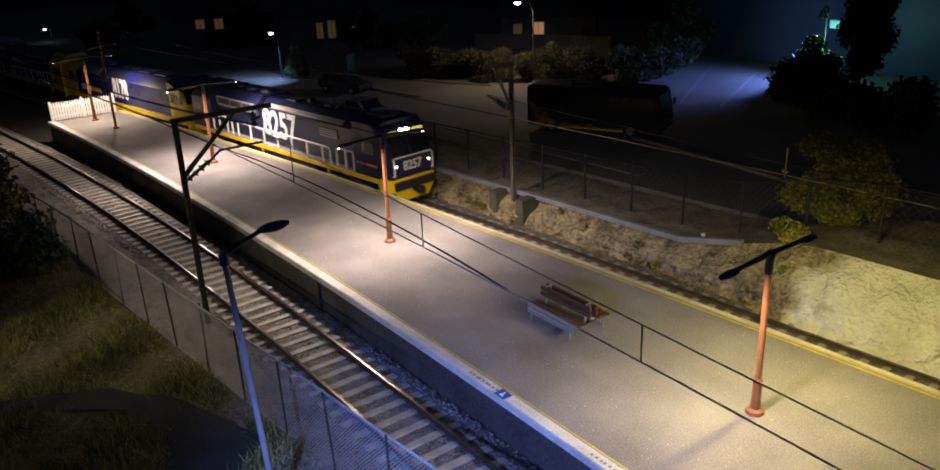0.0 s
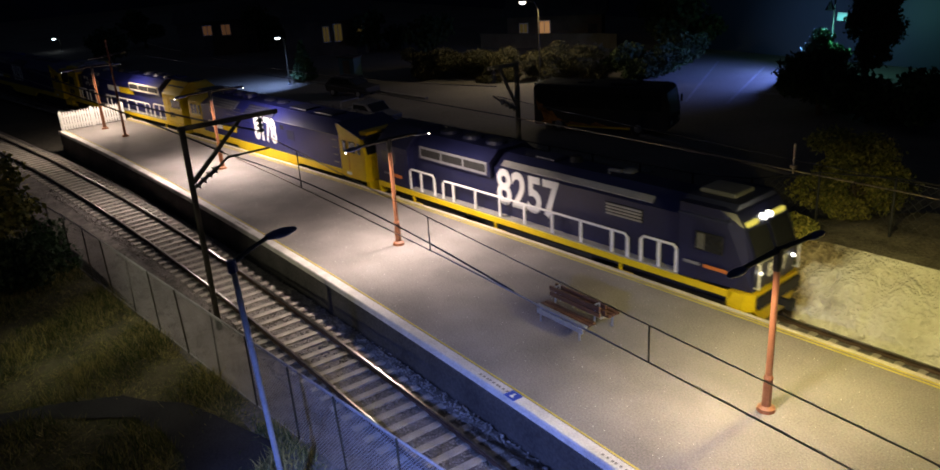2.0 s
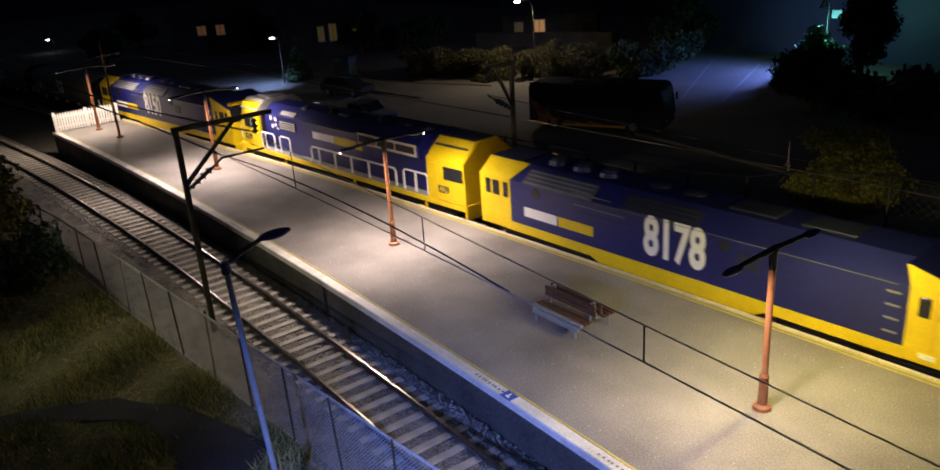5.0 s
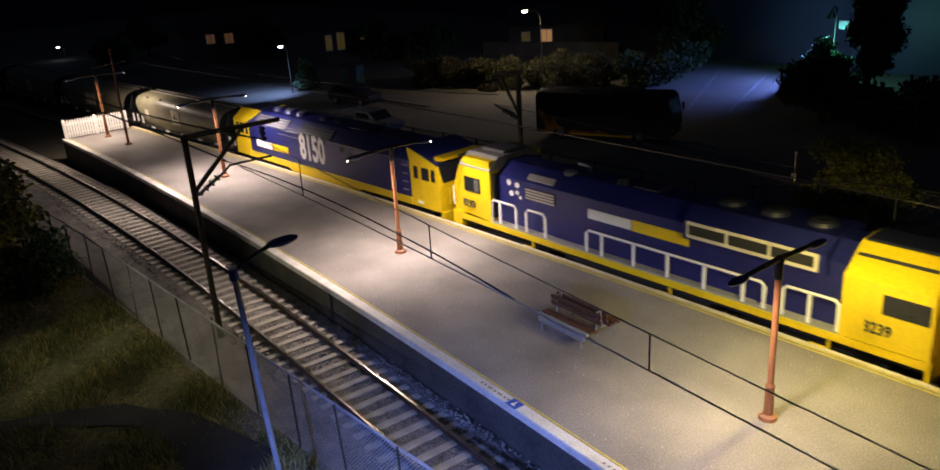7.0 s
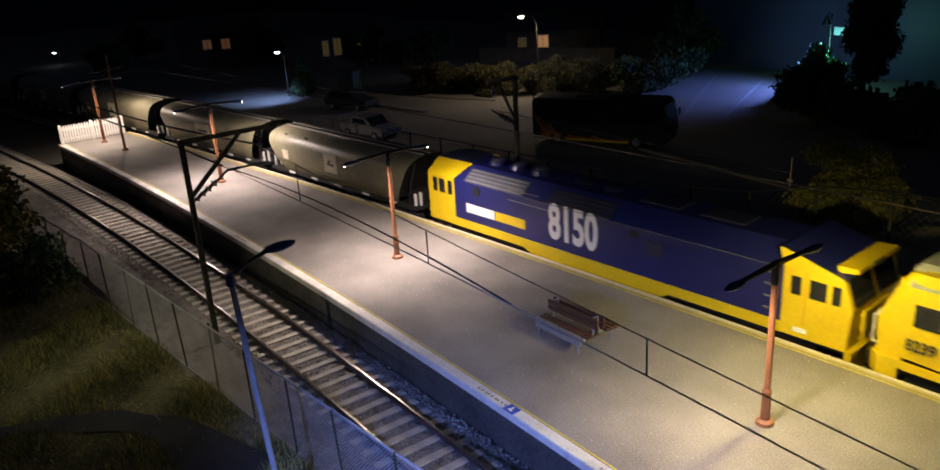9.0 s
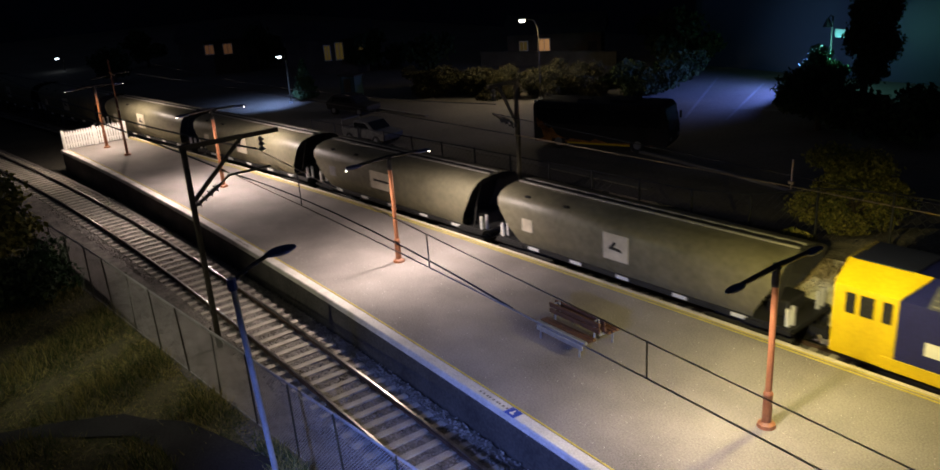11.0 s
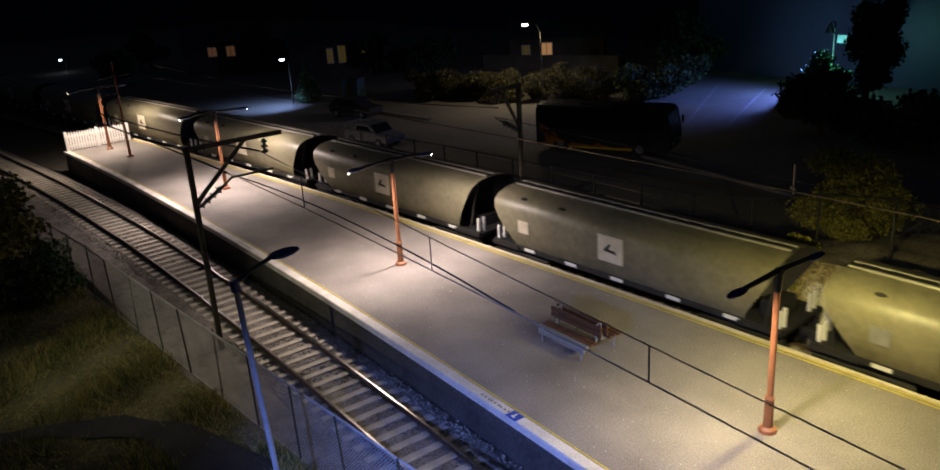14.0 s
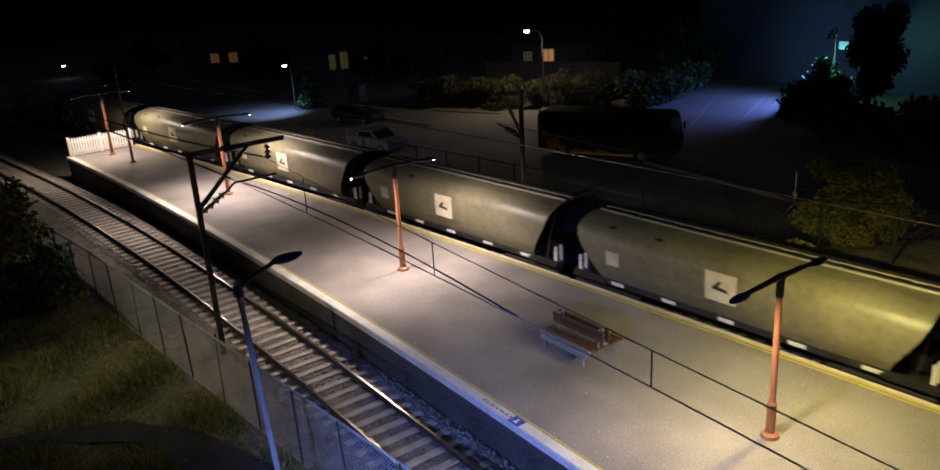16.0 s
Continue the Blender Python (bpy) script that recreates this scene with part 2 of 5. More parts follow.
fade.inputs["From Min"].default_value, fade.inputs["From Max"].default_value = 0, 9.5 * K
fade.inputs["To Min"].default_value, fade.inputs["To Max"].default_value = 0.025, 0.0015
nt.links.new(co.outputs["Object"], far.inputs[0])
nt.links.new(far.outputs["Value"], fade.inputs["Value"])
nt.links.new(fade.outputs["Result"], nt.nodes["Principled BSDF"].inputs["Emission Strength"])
HAZEBOARD.node_tree.nodes["Principled BSDF"].inputs["Base Color"].default_value = (0.03, 0.04, 0.07, 1)
LED = glow("led", (1.0, 0.9, 0.75), 14)
LEDBLUE = glow("cool led", (0.75, 0.87, 1.0), 9)
HEADLIGHT = glow("headlight", (1.0, 0.95, 0.8), 7)
CABLIGHT = glow("lit number box", (1.0, 0.85, 0.15), 0.65)
WINDOWLIT = glow("lit curtain", (1.0, 0.50, 0.2), 0.3)
WINDOWDIM = glow("dim lit window", (0.9, 0.6, 0.15), 0.04)
WINDOWFAR = glow("far lit curtain", (1.0, 0.45, 0.2), 0.055)
CYANLIT = glow("cyan lit panel", (0.5, 0.88, 0.95), 0.10)

# ---- mesh helpers ----


def part(name, bm, material, parent=None, label="", at=None):
    """Links a bmesh, drawn in prototype metres, as one mesh object under a thing or a part."""
    for v in bm.verts:
        v.co *= K
    bmesh.ops.recalc_face_normals(bm, faces=bm.faces)
    me = bpy.data.meshes.new(name)
    bm.to_mesh(me)
    bm.free()
    me.materials.append(material)
    ob = new(name, me)
    ob.parent = parent
    if at is not None:
        ob.matrix_basis = at
    return tagged(ob, label)


def again(ob, parent, at):
    """One more object on the same mesh."""
    c = new(ob.name.split(".")[0], ob.data)
    c.parent, c.matrix_basis = parent, at
    if ob.get("label"):
        c["label"] = ob["label"]
    return c


def raw(name, verts, faces, material, parent=None, smooth=False):
    me = bpy.data.meshes.new(name)
    me.from_pydata((np.asarray(verts, float) * K).tolist(), [], faces)
    me.materials.append(material)
    if smooth:
        me.polygons.foreach_set("use_smooth", [True] * len(me.polygons))
    ob = new(name, me)
    ob.parent = parent
    return ob


def thing(name, label, category, at, group="", kind=""):
    e = new(name)
    e.empty_display_size = 0.005
    e.matrix_basis = at
    return tagged(e, label, category, group, kind)


def BM():
    return bmesh.new()


def box(bm, x0, x1, y0, y1, z0, z1, bevel=0.0):
    vs = bmesh.ops.create_cube(bm, size=1)["verts"]
    for v in vs:
        v.co = Vector(((x0 + x1) / 2 + v.co.x * (x1 - x0), (y0 + y1) / 2 + v.co.y * (y1 - y0), (z0 + z1) / 2 + v.co.z * (z1 - z0)))
    if bevel:
        es = list({e for v in vs for e in v.link_edges})
        bmesh.ops.bevel(bm, geom=es, offset=bevel, segments=2, affect="EDGES", profile=0.5)
    return bm


def rod(bm, a, b, r0, r1=None, seg=8):
    a, b = Vector(a), Vector(b)
    r1 = r0 if r1 is None else r1
    m = Matrix.Translation((a + b) / 2) @ (b - a).to_track_quat("Z", "Y").to_matrix().to_4x4()
    bmesh.ops.create_cone(bm, cap_ends=True, segments=seg, radius1=r0, radius2=r1, depth=(b - a).length, matrix=m)
    return bm


def tube(bm, pts, r, seg=6):
    pts = [Vector(p) for p in pts]
    rings, up = [], Vector((0.13, 0.21, 0.97))
    for i, p in enumerate(pts):
        d = (pts[min(i + 1, len(pts) - 1)] - pts[max(i - 1, 0)]).normalized()
        u = d.cross(up if abs(d.dot(up)) < 0.95 else Vector((1, 0, 0))).normalized()
        w = d.cross(u)
        rings.append([bm.verts.new(p + (u * math.cos(6.2832 * k / seg) + w * math.sin(6.2832 * k / seg)) * r) for k in range(seg)])
    for a, b in zip(rings, rings[1:]):
        for k in range(seg):
            bm.faces.new((a[k], b[k], b[(k + 1) % seg], a[(k + 1) % seg]))
    bm.faces.new(rings[0])
    bm.faces.new(rings[-1][::-1])
    return bm


def ball(bm, c, r, sx=1, sy=1, sz=1, u=10, v=7):
    m = Matrix.Translation(c) @ Matrix.Diagonal((sx, sy, sz, 1))
    bmesh.ops.create_uvsphere(bm, u_segments=u, v_segments=v, radius=r, matrix=m)
    return bm


def prism(bm, outline, lo, hi, axis="y"):
    """A solid from an outline: (x, z) swept along y, or (y, z) swept along x, or (x, y) swept along z."""
    put = {"y": lambda p, h: (p[0], h, p[1]), "x": lambda p, h: (h, p[0], p[1]), "z": lambda p, h: (p[0], p[1], h)}[axis]
    a = [bm.verts.new(put(p, lo)) for p in outline]
    b = [bm.verts.new(put(p, hi)) for p in outline]
    n = len(outline)
    bm.faces.new(a)
    bm.faces.new(b[::-1])
    for i in range(n):
        bm.faces.new((a[i], b[i], b[(i + 1) % n], a[(i + 1) % n]))
    return bm


def writing(name, text, size, squeeze, parent, material, at, fat=0.0, thick=0.02):
    """Letters as a mesh, in the parent's space, with the built-in font. The letters stand in the pose's x-y plane."""
    cu = bpy.data.curves.new("text", "FONT")
    cu.body, cu.size, cu.extrude, cu.offset = text, size, thick / 2, fat
    cu.align_x, cu.align_y = "CENTER", "CENTER"
    tmp = new("text", cu)
    me = bpy.data.meshes.new_from_object(tmp.evaluated_get(bpy.context.evaluated_depsgraph_get()))
    bpy.data.objects.remove(tmp)
    for v in me.vertices:
        v.co.x *= squeeze
        v.co *= K
    me.materials.clear()
    me.materials.append(material)
    ob = new(name, me)
    ob.parent, ob.matrix_basis = parent, at
    return ob


# ---- lines of the plan ----


def bend(x, a, b, c, x0, x1):
    """A parabola between x0 and x1 that runs on straight outside: y and slope."""
    q = min(max(x, x0), x1)
    y, s = a * q * q + b * q + c, 2 * a * q + b
    return y + s * (x - q), s


def near_edge(x):
    return bend(x, -0.001153, -0.06431, 10.67, -62, 4)[0]


def far_edge(x):
    return bend(x, -0.001042, 0.01741, 20.027, -62, 4)[0]


def near_track(x):
    return bend(x, -0.001575, -0.07837, 8.80, -62, 4)


def far_track(x):
    y, s = bend(x, -0.001042, 0.01741, 20.027, -62, 4)
    return y + 1.62, s


def sweep(bm, line, xs, outline):
    """A closed (offset, z) outline carried along y = line(x)."""
    rings = [[bm.verts.new((x, line(x) + o, z)) for o, z in outline] for x in xs]
    n = len(outline)
    for a, b in zip(rings, rings[1:]):
        for i in range(n):
            bm.faces.new((a[i], b[i], b[(i + 1) % n], a[(i + 1) % n]))
    bm.faces.new(rings[0])
    bm.faces.new(rings[-1][::-1])
    return bm


def span(a, b, step):
    n = max(1, round((b - a) / step))
    return [a + (b - a) * i / n for i in range(n + 1)]


def rect(o0, o1, z0, z1):
    return [(o0, z0), (o1, z0), (o1, z1), (o0, z1)]

# ---- ground and structure ----
FULL = span(-240, 160, 2.0)
NEAR = span(-64, 24, 1.0)


def smooth(a, b, x):
    t = min(max((x - a) / (b - a), 0), 1)
    return t * t * (3 - 2 * t)


def fbm(x, y, z=0.0, s=1.0):
    return noise.fractal(Vector((x * s, y * s, z * s)), 1.0, 2.0, 5)


bm = BM()
box(bm, -245, 165, -70, 90, -1.2, -0.62)
tagged(part("ground", bm, GROUND), "dark earth-coloured baseboard under the layout", "ground", kind="structure")


def sheet(name, xs, rows, material, label, category="ground", kind="structure", soft=True):
    """rows(x) gives the (y, z) points of one cross-section."""
    verts, n = [], len(rows(xs[0]))
    for x in xs:
        verts += [(x, y, z) for y, z in rows(x)]
    faces = [(i * n + j, (i + 1) * n + j, (i + 1) * n + j + 1, i * n + j + 1) for i in range(len(xs) - 1) for j in range(n - 1)]
    return tagged(raw(name, verts, faces, material, smooth=soft), label, category, kind=kind)


def bank_top(x):
    return 0.86 + 1.15 * smooth(-18.5, -12.5, x) - 0.25 * smooth(-30, -60, x)


def bank_foot(x):
    return 3.35 - 0.75 * smooth(-17, -12, x)


# near grass slope between the camera and the mesh fence
def meadow(x):
    edge = fence_line(x) - 0.06
    return [(y, -0.32 + 0.22 * fbm(x, y, 0, 0.35) * min(1, (edge - y) / 2) + 0.05 * fbm(x, y, 3, 1.8)) for y in
            [edge - 0.42 * i for i in range(70)]]


def fence_line(x):
    return 6.88 + 0.079 * (x + 22) if x > -36 else 5.77 + 0.11 * (x + 36)


sheet("grass_bank", span(-70, 6, 0.42), meadow, EARTH, "uneven earth bank covered with dry grass")

# ballast shoulders of both tracks, up to the platform walls


def shoulder(track, lo, hi):
    def rows(x):
        y = track(x)[0]
        out = []
        for o in (lo, lo + 0.5, -1.45, -1.0, -0.5, 0, 0.5, 1.0, 1.45, hi - 0.3, hi):
            drop = 0.0 if abs(o) < 1.7 else 0.1
            out.append((y + o, -0.215 - drop + 0.03 * fbm(x, o, 1, 1.3)))
        return out
    return rows


sheet("track_bed", span(-150, 60, 0.8), shoulder(near_track, -3.4, 1.75), BALLAST, "grey-brown ballast of the near track")
sheet("track_bed", span(-240, 160, 0.8), shoulder(far_track, -1.75, 2.4), BALLAST, "grey ballast of the far track")

# platform: slab, walls, coping, lines
XP = span(-60.6, 30, 0.75)
pl = thing("platform", "long curved island platform with pinkish-grey asphalt top", "platform", P(0, 0, 0), kind="structure")


def between(bm, f0, f1, xs, z0, z1):
    rings = [[bm.verts.new((x, f0(x), z0)), bm.verts.new((x, f1(x), z0)), bm.verts.new((x, f1(x), z1)), bm.verts.new((x, f0(x), z1))] for x in xs]
    for a, b in zip(rings, rings[1:]):
        for i in range(4):
            bm.faces.new((a[i], b[i], b[(i + 1) % 4], a[(i + 1) % 4]))
    bm.faces.new(rings[0])
    bm.faces.new(rings[-1][::-1])
    return bm


part("platform_top", between(BM(), lambda x: near_edge(x) + 0.34, lambda x: far_edge(x) - 0.17, XP, 0.80, 1.0), ASPHALT, pl)
part("near_wall", between(BM(), lambda x: near_edge(x) + 0.07, lambda x: near_edge(x) + 0.34, XP, -0.6, 0.80), WALL, pl, "very dark platform wall")
part("far_wall", between(BM(), lambda x: far_edge(x) - 0.17, lambda x: far_edge(x) - 0.06, XP, -0.6, 0.80), WALL, pl, "very dark platform wall")
part("coping", sweep(BM(), near_edge, XP, [(0, 0.80), (0.34, 0.80), (0.34, 1.012), (0.03, 1.012), (0, 0.98)]), COPING, pl, "worn white coping strip")
part("coping", sweep(BM(), far_edge, XP, [(0, 0.80), (-0.17, 0.80), (-0.17, 1.03), (-0.03, 1.03), (0, 0.99)]), CREAM, pl, "cream coping strip")
part("yellow_line", sweep(BM(), near_edge, XP, rect(0.37, 0.42, 0.99, 1.012)), YLINE, pl, "thin yellow safety line")
for o in (0.19, 0.33):
    part("yellow_line", sweep(BM(), far_edge, XP, rect(-o - 0.055, -o, 0.99, 1.014)), YLINE, pl, "thin yellow safety line")
# stencilled words on the coping, too worn to read, and a blue sign
for x0 in (-15.6, -10.9, -33.0):
    for i in range(9):
        x = x0 + 0.14 * i + 0.02 * (i % 3)
        part("stencil_mark", box(BM(), 0, 0.07, -0.035, 0.035, 0, 0.004), KERB, pl, at=P(x, near_edge(x) + 0.17, 1.0125, 0, 0, -2))
BLUESIGN = surf("blue sign paint", (0.02, 0.05, 0.30), (0.03, 0.08, 0.42), 3, 0.6, 0)
part("blue_sign", box(BM(), 0, 0.42, -0.16, 0.16, 0, 0.005), BLUESIGN, pl, "blue square sign painted on the coping", P(-14.35, near_edge(-14.2) + 0.17, 1.0125, 0, 0, -3))
part("sign_mark", box(box(BM(), 0.14, 0.28, -0.08, -0.02, 0, 0.003), 0.17, 0.22, -0.02, 0.1, 0, 0.003), NUMWHITE, pl, "", P(-14.35, near_edge(-14.2) + 0.17, 1.018, 0, 0, -3))


# tracks
def railway(track, xs, label, lo, hi):
    tr = thing("railway_track", label, "railway track", P(0, 0, 0), kind="structure")
    line = lambda x: track(x)[0]
    for s in (-0.7525, 0.7525):
        part("rail", sweep(BM(), line, xs, [(s - 0.07, -0.17), (s + 0.07, -0.17), (s + 0.025, -0.12), (s + 0.025, -0.045), (s - 0.025, -0.045), (s - 0.025, -0.12)]), RUST, tr, "rusty rail")
        part("rail_head", sweep(BM(), line, xs, [(s - 0.04, -0.045), (s + 0.04, -0.045), (s + 0.04, 0), (s - 0.04, 0)]), STEEL, tr, "bright worn running surface")
    sl = None
    x = lo
    while x < hi:
        y, g = track(x)
        at = P(x, y, -0.30, 0, 0, math.degrees(math.atan(g)) + random.uniform(-1, 1))
        if sl is None:
            sl = part("sleeper", box(BM(), -0.12, 0.12, -1.28, 1.28, 0, 0.14, 0.02), SLEEPER, tr, "weathered concrete sleeper", at)
        else:
            again(sl, tr, at)
        x += 0.66
    return tr


railway(near_track, span(-150, 60, 1.5), "curved single track with shiny rails on weathered sleepers", -78, 4)
railway(far_track, span(-240, 160, 1.5), "curved track behind the platform that carries the train", -66, 4)

# loose stones on the ballast
rnd = np.random.RandomState(4)


def stones(name, count, place, label, size=1.0, material=STONE):
    verts, faces = [], []
    base = np.array([(1, 0, 0), (0, 1, 0), (-1, 0, 0), (0, -1, 0), (0, 0, 0.8), (0, 0, -0.8)], float)
    tri = [(0, 1, 4), (1, 2, 4), (2, 3, 4), (3, 0, 4), (1, 0, 5), (2, 1, 5), (3, 2, 5), (0, 3, 5)]
    for i in range(count):
        c = np.array(place())
        m = (base * rnd.uniform(0.02, 0.055, 3) + rnd.uniform(-0.01, 0.01, (6, 3))) * size
        a = rnd.uniform(0, 6.3)
        m = m @ np.array([[math.cos(a), -math.sin(a), 0], [math.sin(a), math.cos(a), 0], [0, 0, 1]])
        k = len(verts)
        verts += (m + c).tolist()
        faces += [(p + k, q + k, r + k) for p, q, r in tri]
    return tagged(raw(name, verts, faces, material), label, "gravel", kind="stuff")


def grit():
    x = rnd.uniform(-40, -4)
    return x, rnd.uniform(near_edge(x) + 0.5, far_edge(x) - 0.5), 1.0


def near_stone():
    x = rnd.uniform(-50, -6)
    o = rnd.uniform(-2.4, 1.7)
    return x, near_track(x)[0] + o, -0.205 - (0 if abs(o) < 1.7 else 0.1)


def far_stone():
    x = rnd.uniform(-36, -5)
    o = rnd.uniform(0.8, 2.2)
    return x, far_track(x)[0] + o, -0.21 - (0 if abs(o) < 1.7 else 0.1)


stones("ballast_stones", 16000, near_stone, "loose grey-brown ballast stones between the sleepers")
stones("platform_grit", 700, grit, "tiny pale grit scattered on the platform asphalt", 0.4, COPING)
stones("ballast_stones", 3000, far_stone, "loose grey ballast stones by the rock face")


# rock face behind the far track
def face(x):
    out = []
    f0, f1, h = bank_foot(x), 4.45, bank_top(x)
    for i in range(31):
        u = i / 30
        crag = 0.5 - abs(fbm(x * 1.1, u * h * 1.5, 11, 0.9))
        bulge = 0.5 * fbm(x, u * h * 1.4, 2, 0.55) + 0.3 * fbm(x, u * h * 1.3, 5, 2.3) - 0.5 * crag
        ledge = 0.25 * math.sin(9 * u + 2 * fbm(x, 0, 7, 0.4))
        w = min(1, 4 * u, 5 * (1 - u))
        out.append((far_edge(x) + f0 + (f1 - f0) * u ** 1.25 + w * (bulge * 0.9 + ledge * 0.45) * (1 - 0.5 * smooth(-13, -9, x)), -0.42 + (h + 0.42) * u + 0.08 * w * fbm(x, u, 9, 1.2)))
    return out


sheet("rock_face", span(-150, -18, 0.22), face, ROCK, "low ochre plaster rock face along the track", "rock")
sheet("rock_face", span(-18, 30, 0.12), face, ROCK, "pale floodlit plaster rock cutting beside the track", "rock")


def plateau(x):
    y0, h = far_edge(x) + 4.45, bank_top(x)
    out = []
    for i in range(11):
        y = y0 + i * 0.5
        back = smooth(y0 + 2.5, y0 + 5, y)
        out.append((y, h + (0.8 - h) * back * smooth(-11, -17, x) + 0.12 * fbm(x, y, 4, 0.8) * min(1, i / 2) * (1 - back)))
    return out


sheet("verge", span(-150, 30, 0.6), plateau, VERGE, "scrubby earth verge along the fence")
bm = BM()
prism(bm, [(-170, 8), (-90, 19.6), (-60, 23.8), (-34, 26.6), (-20, 27.6), (-14, 28.2), (-5, 30), (0, 75), (-170, 75)], 0.6, 1.0, "z")
tagged(part("road", bm, ROAD), "dark asphalt forecourt and road", "road", kind="structure")
# kerb of the forecourt, a curved real step
kerb = lambda x: 33.0 - 0.12 * (x + 24) - 0.004 * (x + 24) ** 2
tagged(part("kerb", sweep(BM(), kerb, span(-30, -14, 0.8), rect(0, 0.28, 0.98, 1.14)), KERB), "curved concrete kerb", "kerb", kind="structure")
tagged(part("kerb", sweep(BM(), lambda x: 30.6 + 0.12 * (x + 60), span(-66, -48, 1), rect(0, 0.28, 0.98, 1.12)), KERB), "straight concrete kerb at the forecourt's end", "kerb", kind="structure")
for x0, y0, x1, y1 in ((-33, 42, -40.5, 55.5), (-30.6, 43.0, -36, 55.0)):
    a = Vector((x1 - x0, y1 - y0, 0))
    tagged(part("road_marking", box(BM(), 0, a.length, -0.1, 0.1, 0, 0.006), ROADLINE, None, "", P(x0, y0, 1.001, 0, 0, math.degrees(math.atan2(a.y, a.x)))), "faded white road line", "road marking", kind="structure")
# arrow on the road
bm = BM()
prism(bm, [(0, -0.12), (2.2, -0.12), (2.2, -0.45), (3.2, 0), (2.2, 0.45), (2.2, 0.12), (0, 0.12)], 0, 0.006, "z")
tagged(part("road_marking", bm, ROADLINE, None, "", P(-32.4, 46.2, 1.001, 0, 0, 20)), "faded white road arrow", "road marking", kind="structure")
# backdrop boards at the ends of the layout
tagged(part("backdrop", box(BM(), -170, -46.3, 75, 75.6, -0.6, 40), SKYBOARD), "dark night-blue backdrop board", "backdrop", kind="structure")
tagged(part("backdrop", box(BM(), -45.7, 60, 60, 60.6, -0.6, 40), HAZEBOARD), "backdrop board with the lantern's blue haze put in as a glow", "backdrop", kind="structure")
tagged(part("backdrop", box(BM(), -170.6, -170, -60, 75.6, -0.6, 40), SKYBOARD), "dark night-blue backdrop board", "backdrop", kind="structure")

tagged(part("backdrop", box(BM(), -46.3, -45.7, 60, 75, -0.6, 40), SKYBOARD), "dark return of the backdrop board", "backdrop", kind="structure")

# cable trough along the top of the rock face
ct = thing("cable_trough", "grey concrete cable trough along the rock face", "cable trough", P(0, 0, 0))
for x in span(-46, -15.6, 2.6)[:-1]:
    a, b = x, x + 2.57
    pts = [(a, far_edge(a) + 4.3, bank_top(a) + 0.06), (b, far_edge(b) + 4.3, bank_top(b) + 0.06)]
    d = Vector(pts[1]) - Vector(pts[0])
    part("trough_section", box(BM(), 0, d.length, -0.13, 0.13, -0.1, 0.12, 0.03), PIPE, ct, "", P(*pts[0], 0, -math.degrees(math.asin(d.z / d.length)), math.degrees(math.atan2(d.y, d.x))))


mk = thing("marker_peg", "small white painted marker peg on the verge", "marker peg", P(-17.41, 24.06, 0.85))
part("peg", box(BM(), -0.06, 0.06, -0.06, 0.06, 0, 0.42, 0.02), WHITE, mk)


# ---- platform things ----
def platform_lamp(x, y, spot):
    t = thing("platform_lamp", "red-brown platform lamp post with two dark downward heads", "lamp", P(x, y, 1.0), "platform lamps")
    part("base_flange", rod(rod(BM(), (0, 0, 0), (0, 0, 0.09), 0.23, 0.21, 16), (0, 0, 0.09), (0, 0, 0.14), 0.2, 0.12, 16), POSTBROWN, t)
    part("pole_sleeve", rod(rod(BM(), (0, 0, 0.13), (0, 0, 0.9), 0.118, 0.108, 14), (0, 0, 0.9), (0, 0, 0.98), 0.125, 0.085, 14), POSTBROWN, t, "thicker lower sleeve")
    part("pole", rod(BM(), (0, 0, 0.95), (0, 0, 3.75), 0.08, 0.075, 14), POSTBROWN, t)
    part("collar", rod(rod(BM(), (0, 0, 3.7), (0, 0, 4.15), 0.095, 0.095, 12), (0, 0, 4.15), (0, 0, 4.26), 0.115, 0.09, 12), DARKMETAL, t, "dark top collar")
    arm = part("arm", rod(rod(BM(), (0, -1.3, 4.16), (0, 0, 4.2), 0.055, 0.075), (0, 0, 4.2), (0, 1.3, 4.16), 0.075, 0.055), DARKMETAL, t)
    for s in (-1, 1):
        bm = BM()
        ball(bm, (0, 1.52 * s, 4.13), 0.18, 0.7, 2.0, 0.45, 14, 8)
        h = part("lamp_head", bm, LAMPCASING, t, "dark lamp head with blue light in its colour")
        part("led_lens", ball(BM(), (0, (1.83 if spot else 1.5) * s, 4.05), 0.03 if x > -50 else 0.014, 1, 1, 0.7, 8, 5), LED, h, "glowing lens")
    return t


for px, py, watts, colour in POSTS:
    platform_lamp(px, py, py < 15.5)


t = thing("signal_pole", "slim brown pole standing on the platform", "pole", P(-54.8, 13.2, 1.0))
part("pole", rod(BM(), (0, 0, 0), (0, 0, 6.1), 0.09, 0.055, 10), POSTBROWN, t)
part("base_flange", rod(BM(), (0, 0, 0), (0, 0, 0.12), 0.22, 0.2, 14), POSTBROWN, t)
part("crossarm", rod(BM(), (-0.05, -1.2, 5.1), (-0.05, 1.1, 5.25), 0.05), DARKMETAL, t)


def insulator(bm, a, b, r=0.1, discs=4):
    a, b = Vector(a), Vector(b)
    rod(bm, a, b, r * 0.45)
    for i in range(discs):
        p = a.lerp(b, (i + 0.5) / discs)
        d = (b - a).normalized() * 0.03
        rod(bm, p - d, p + d, r, r * 0.7, 10)
    return bm


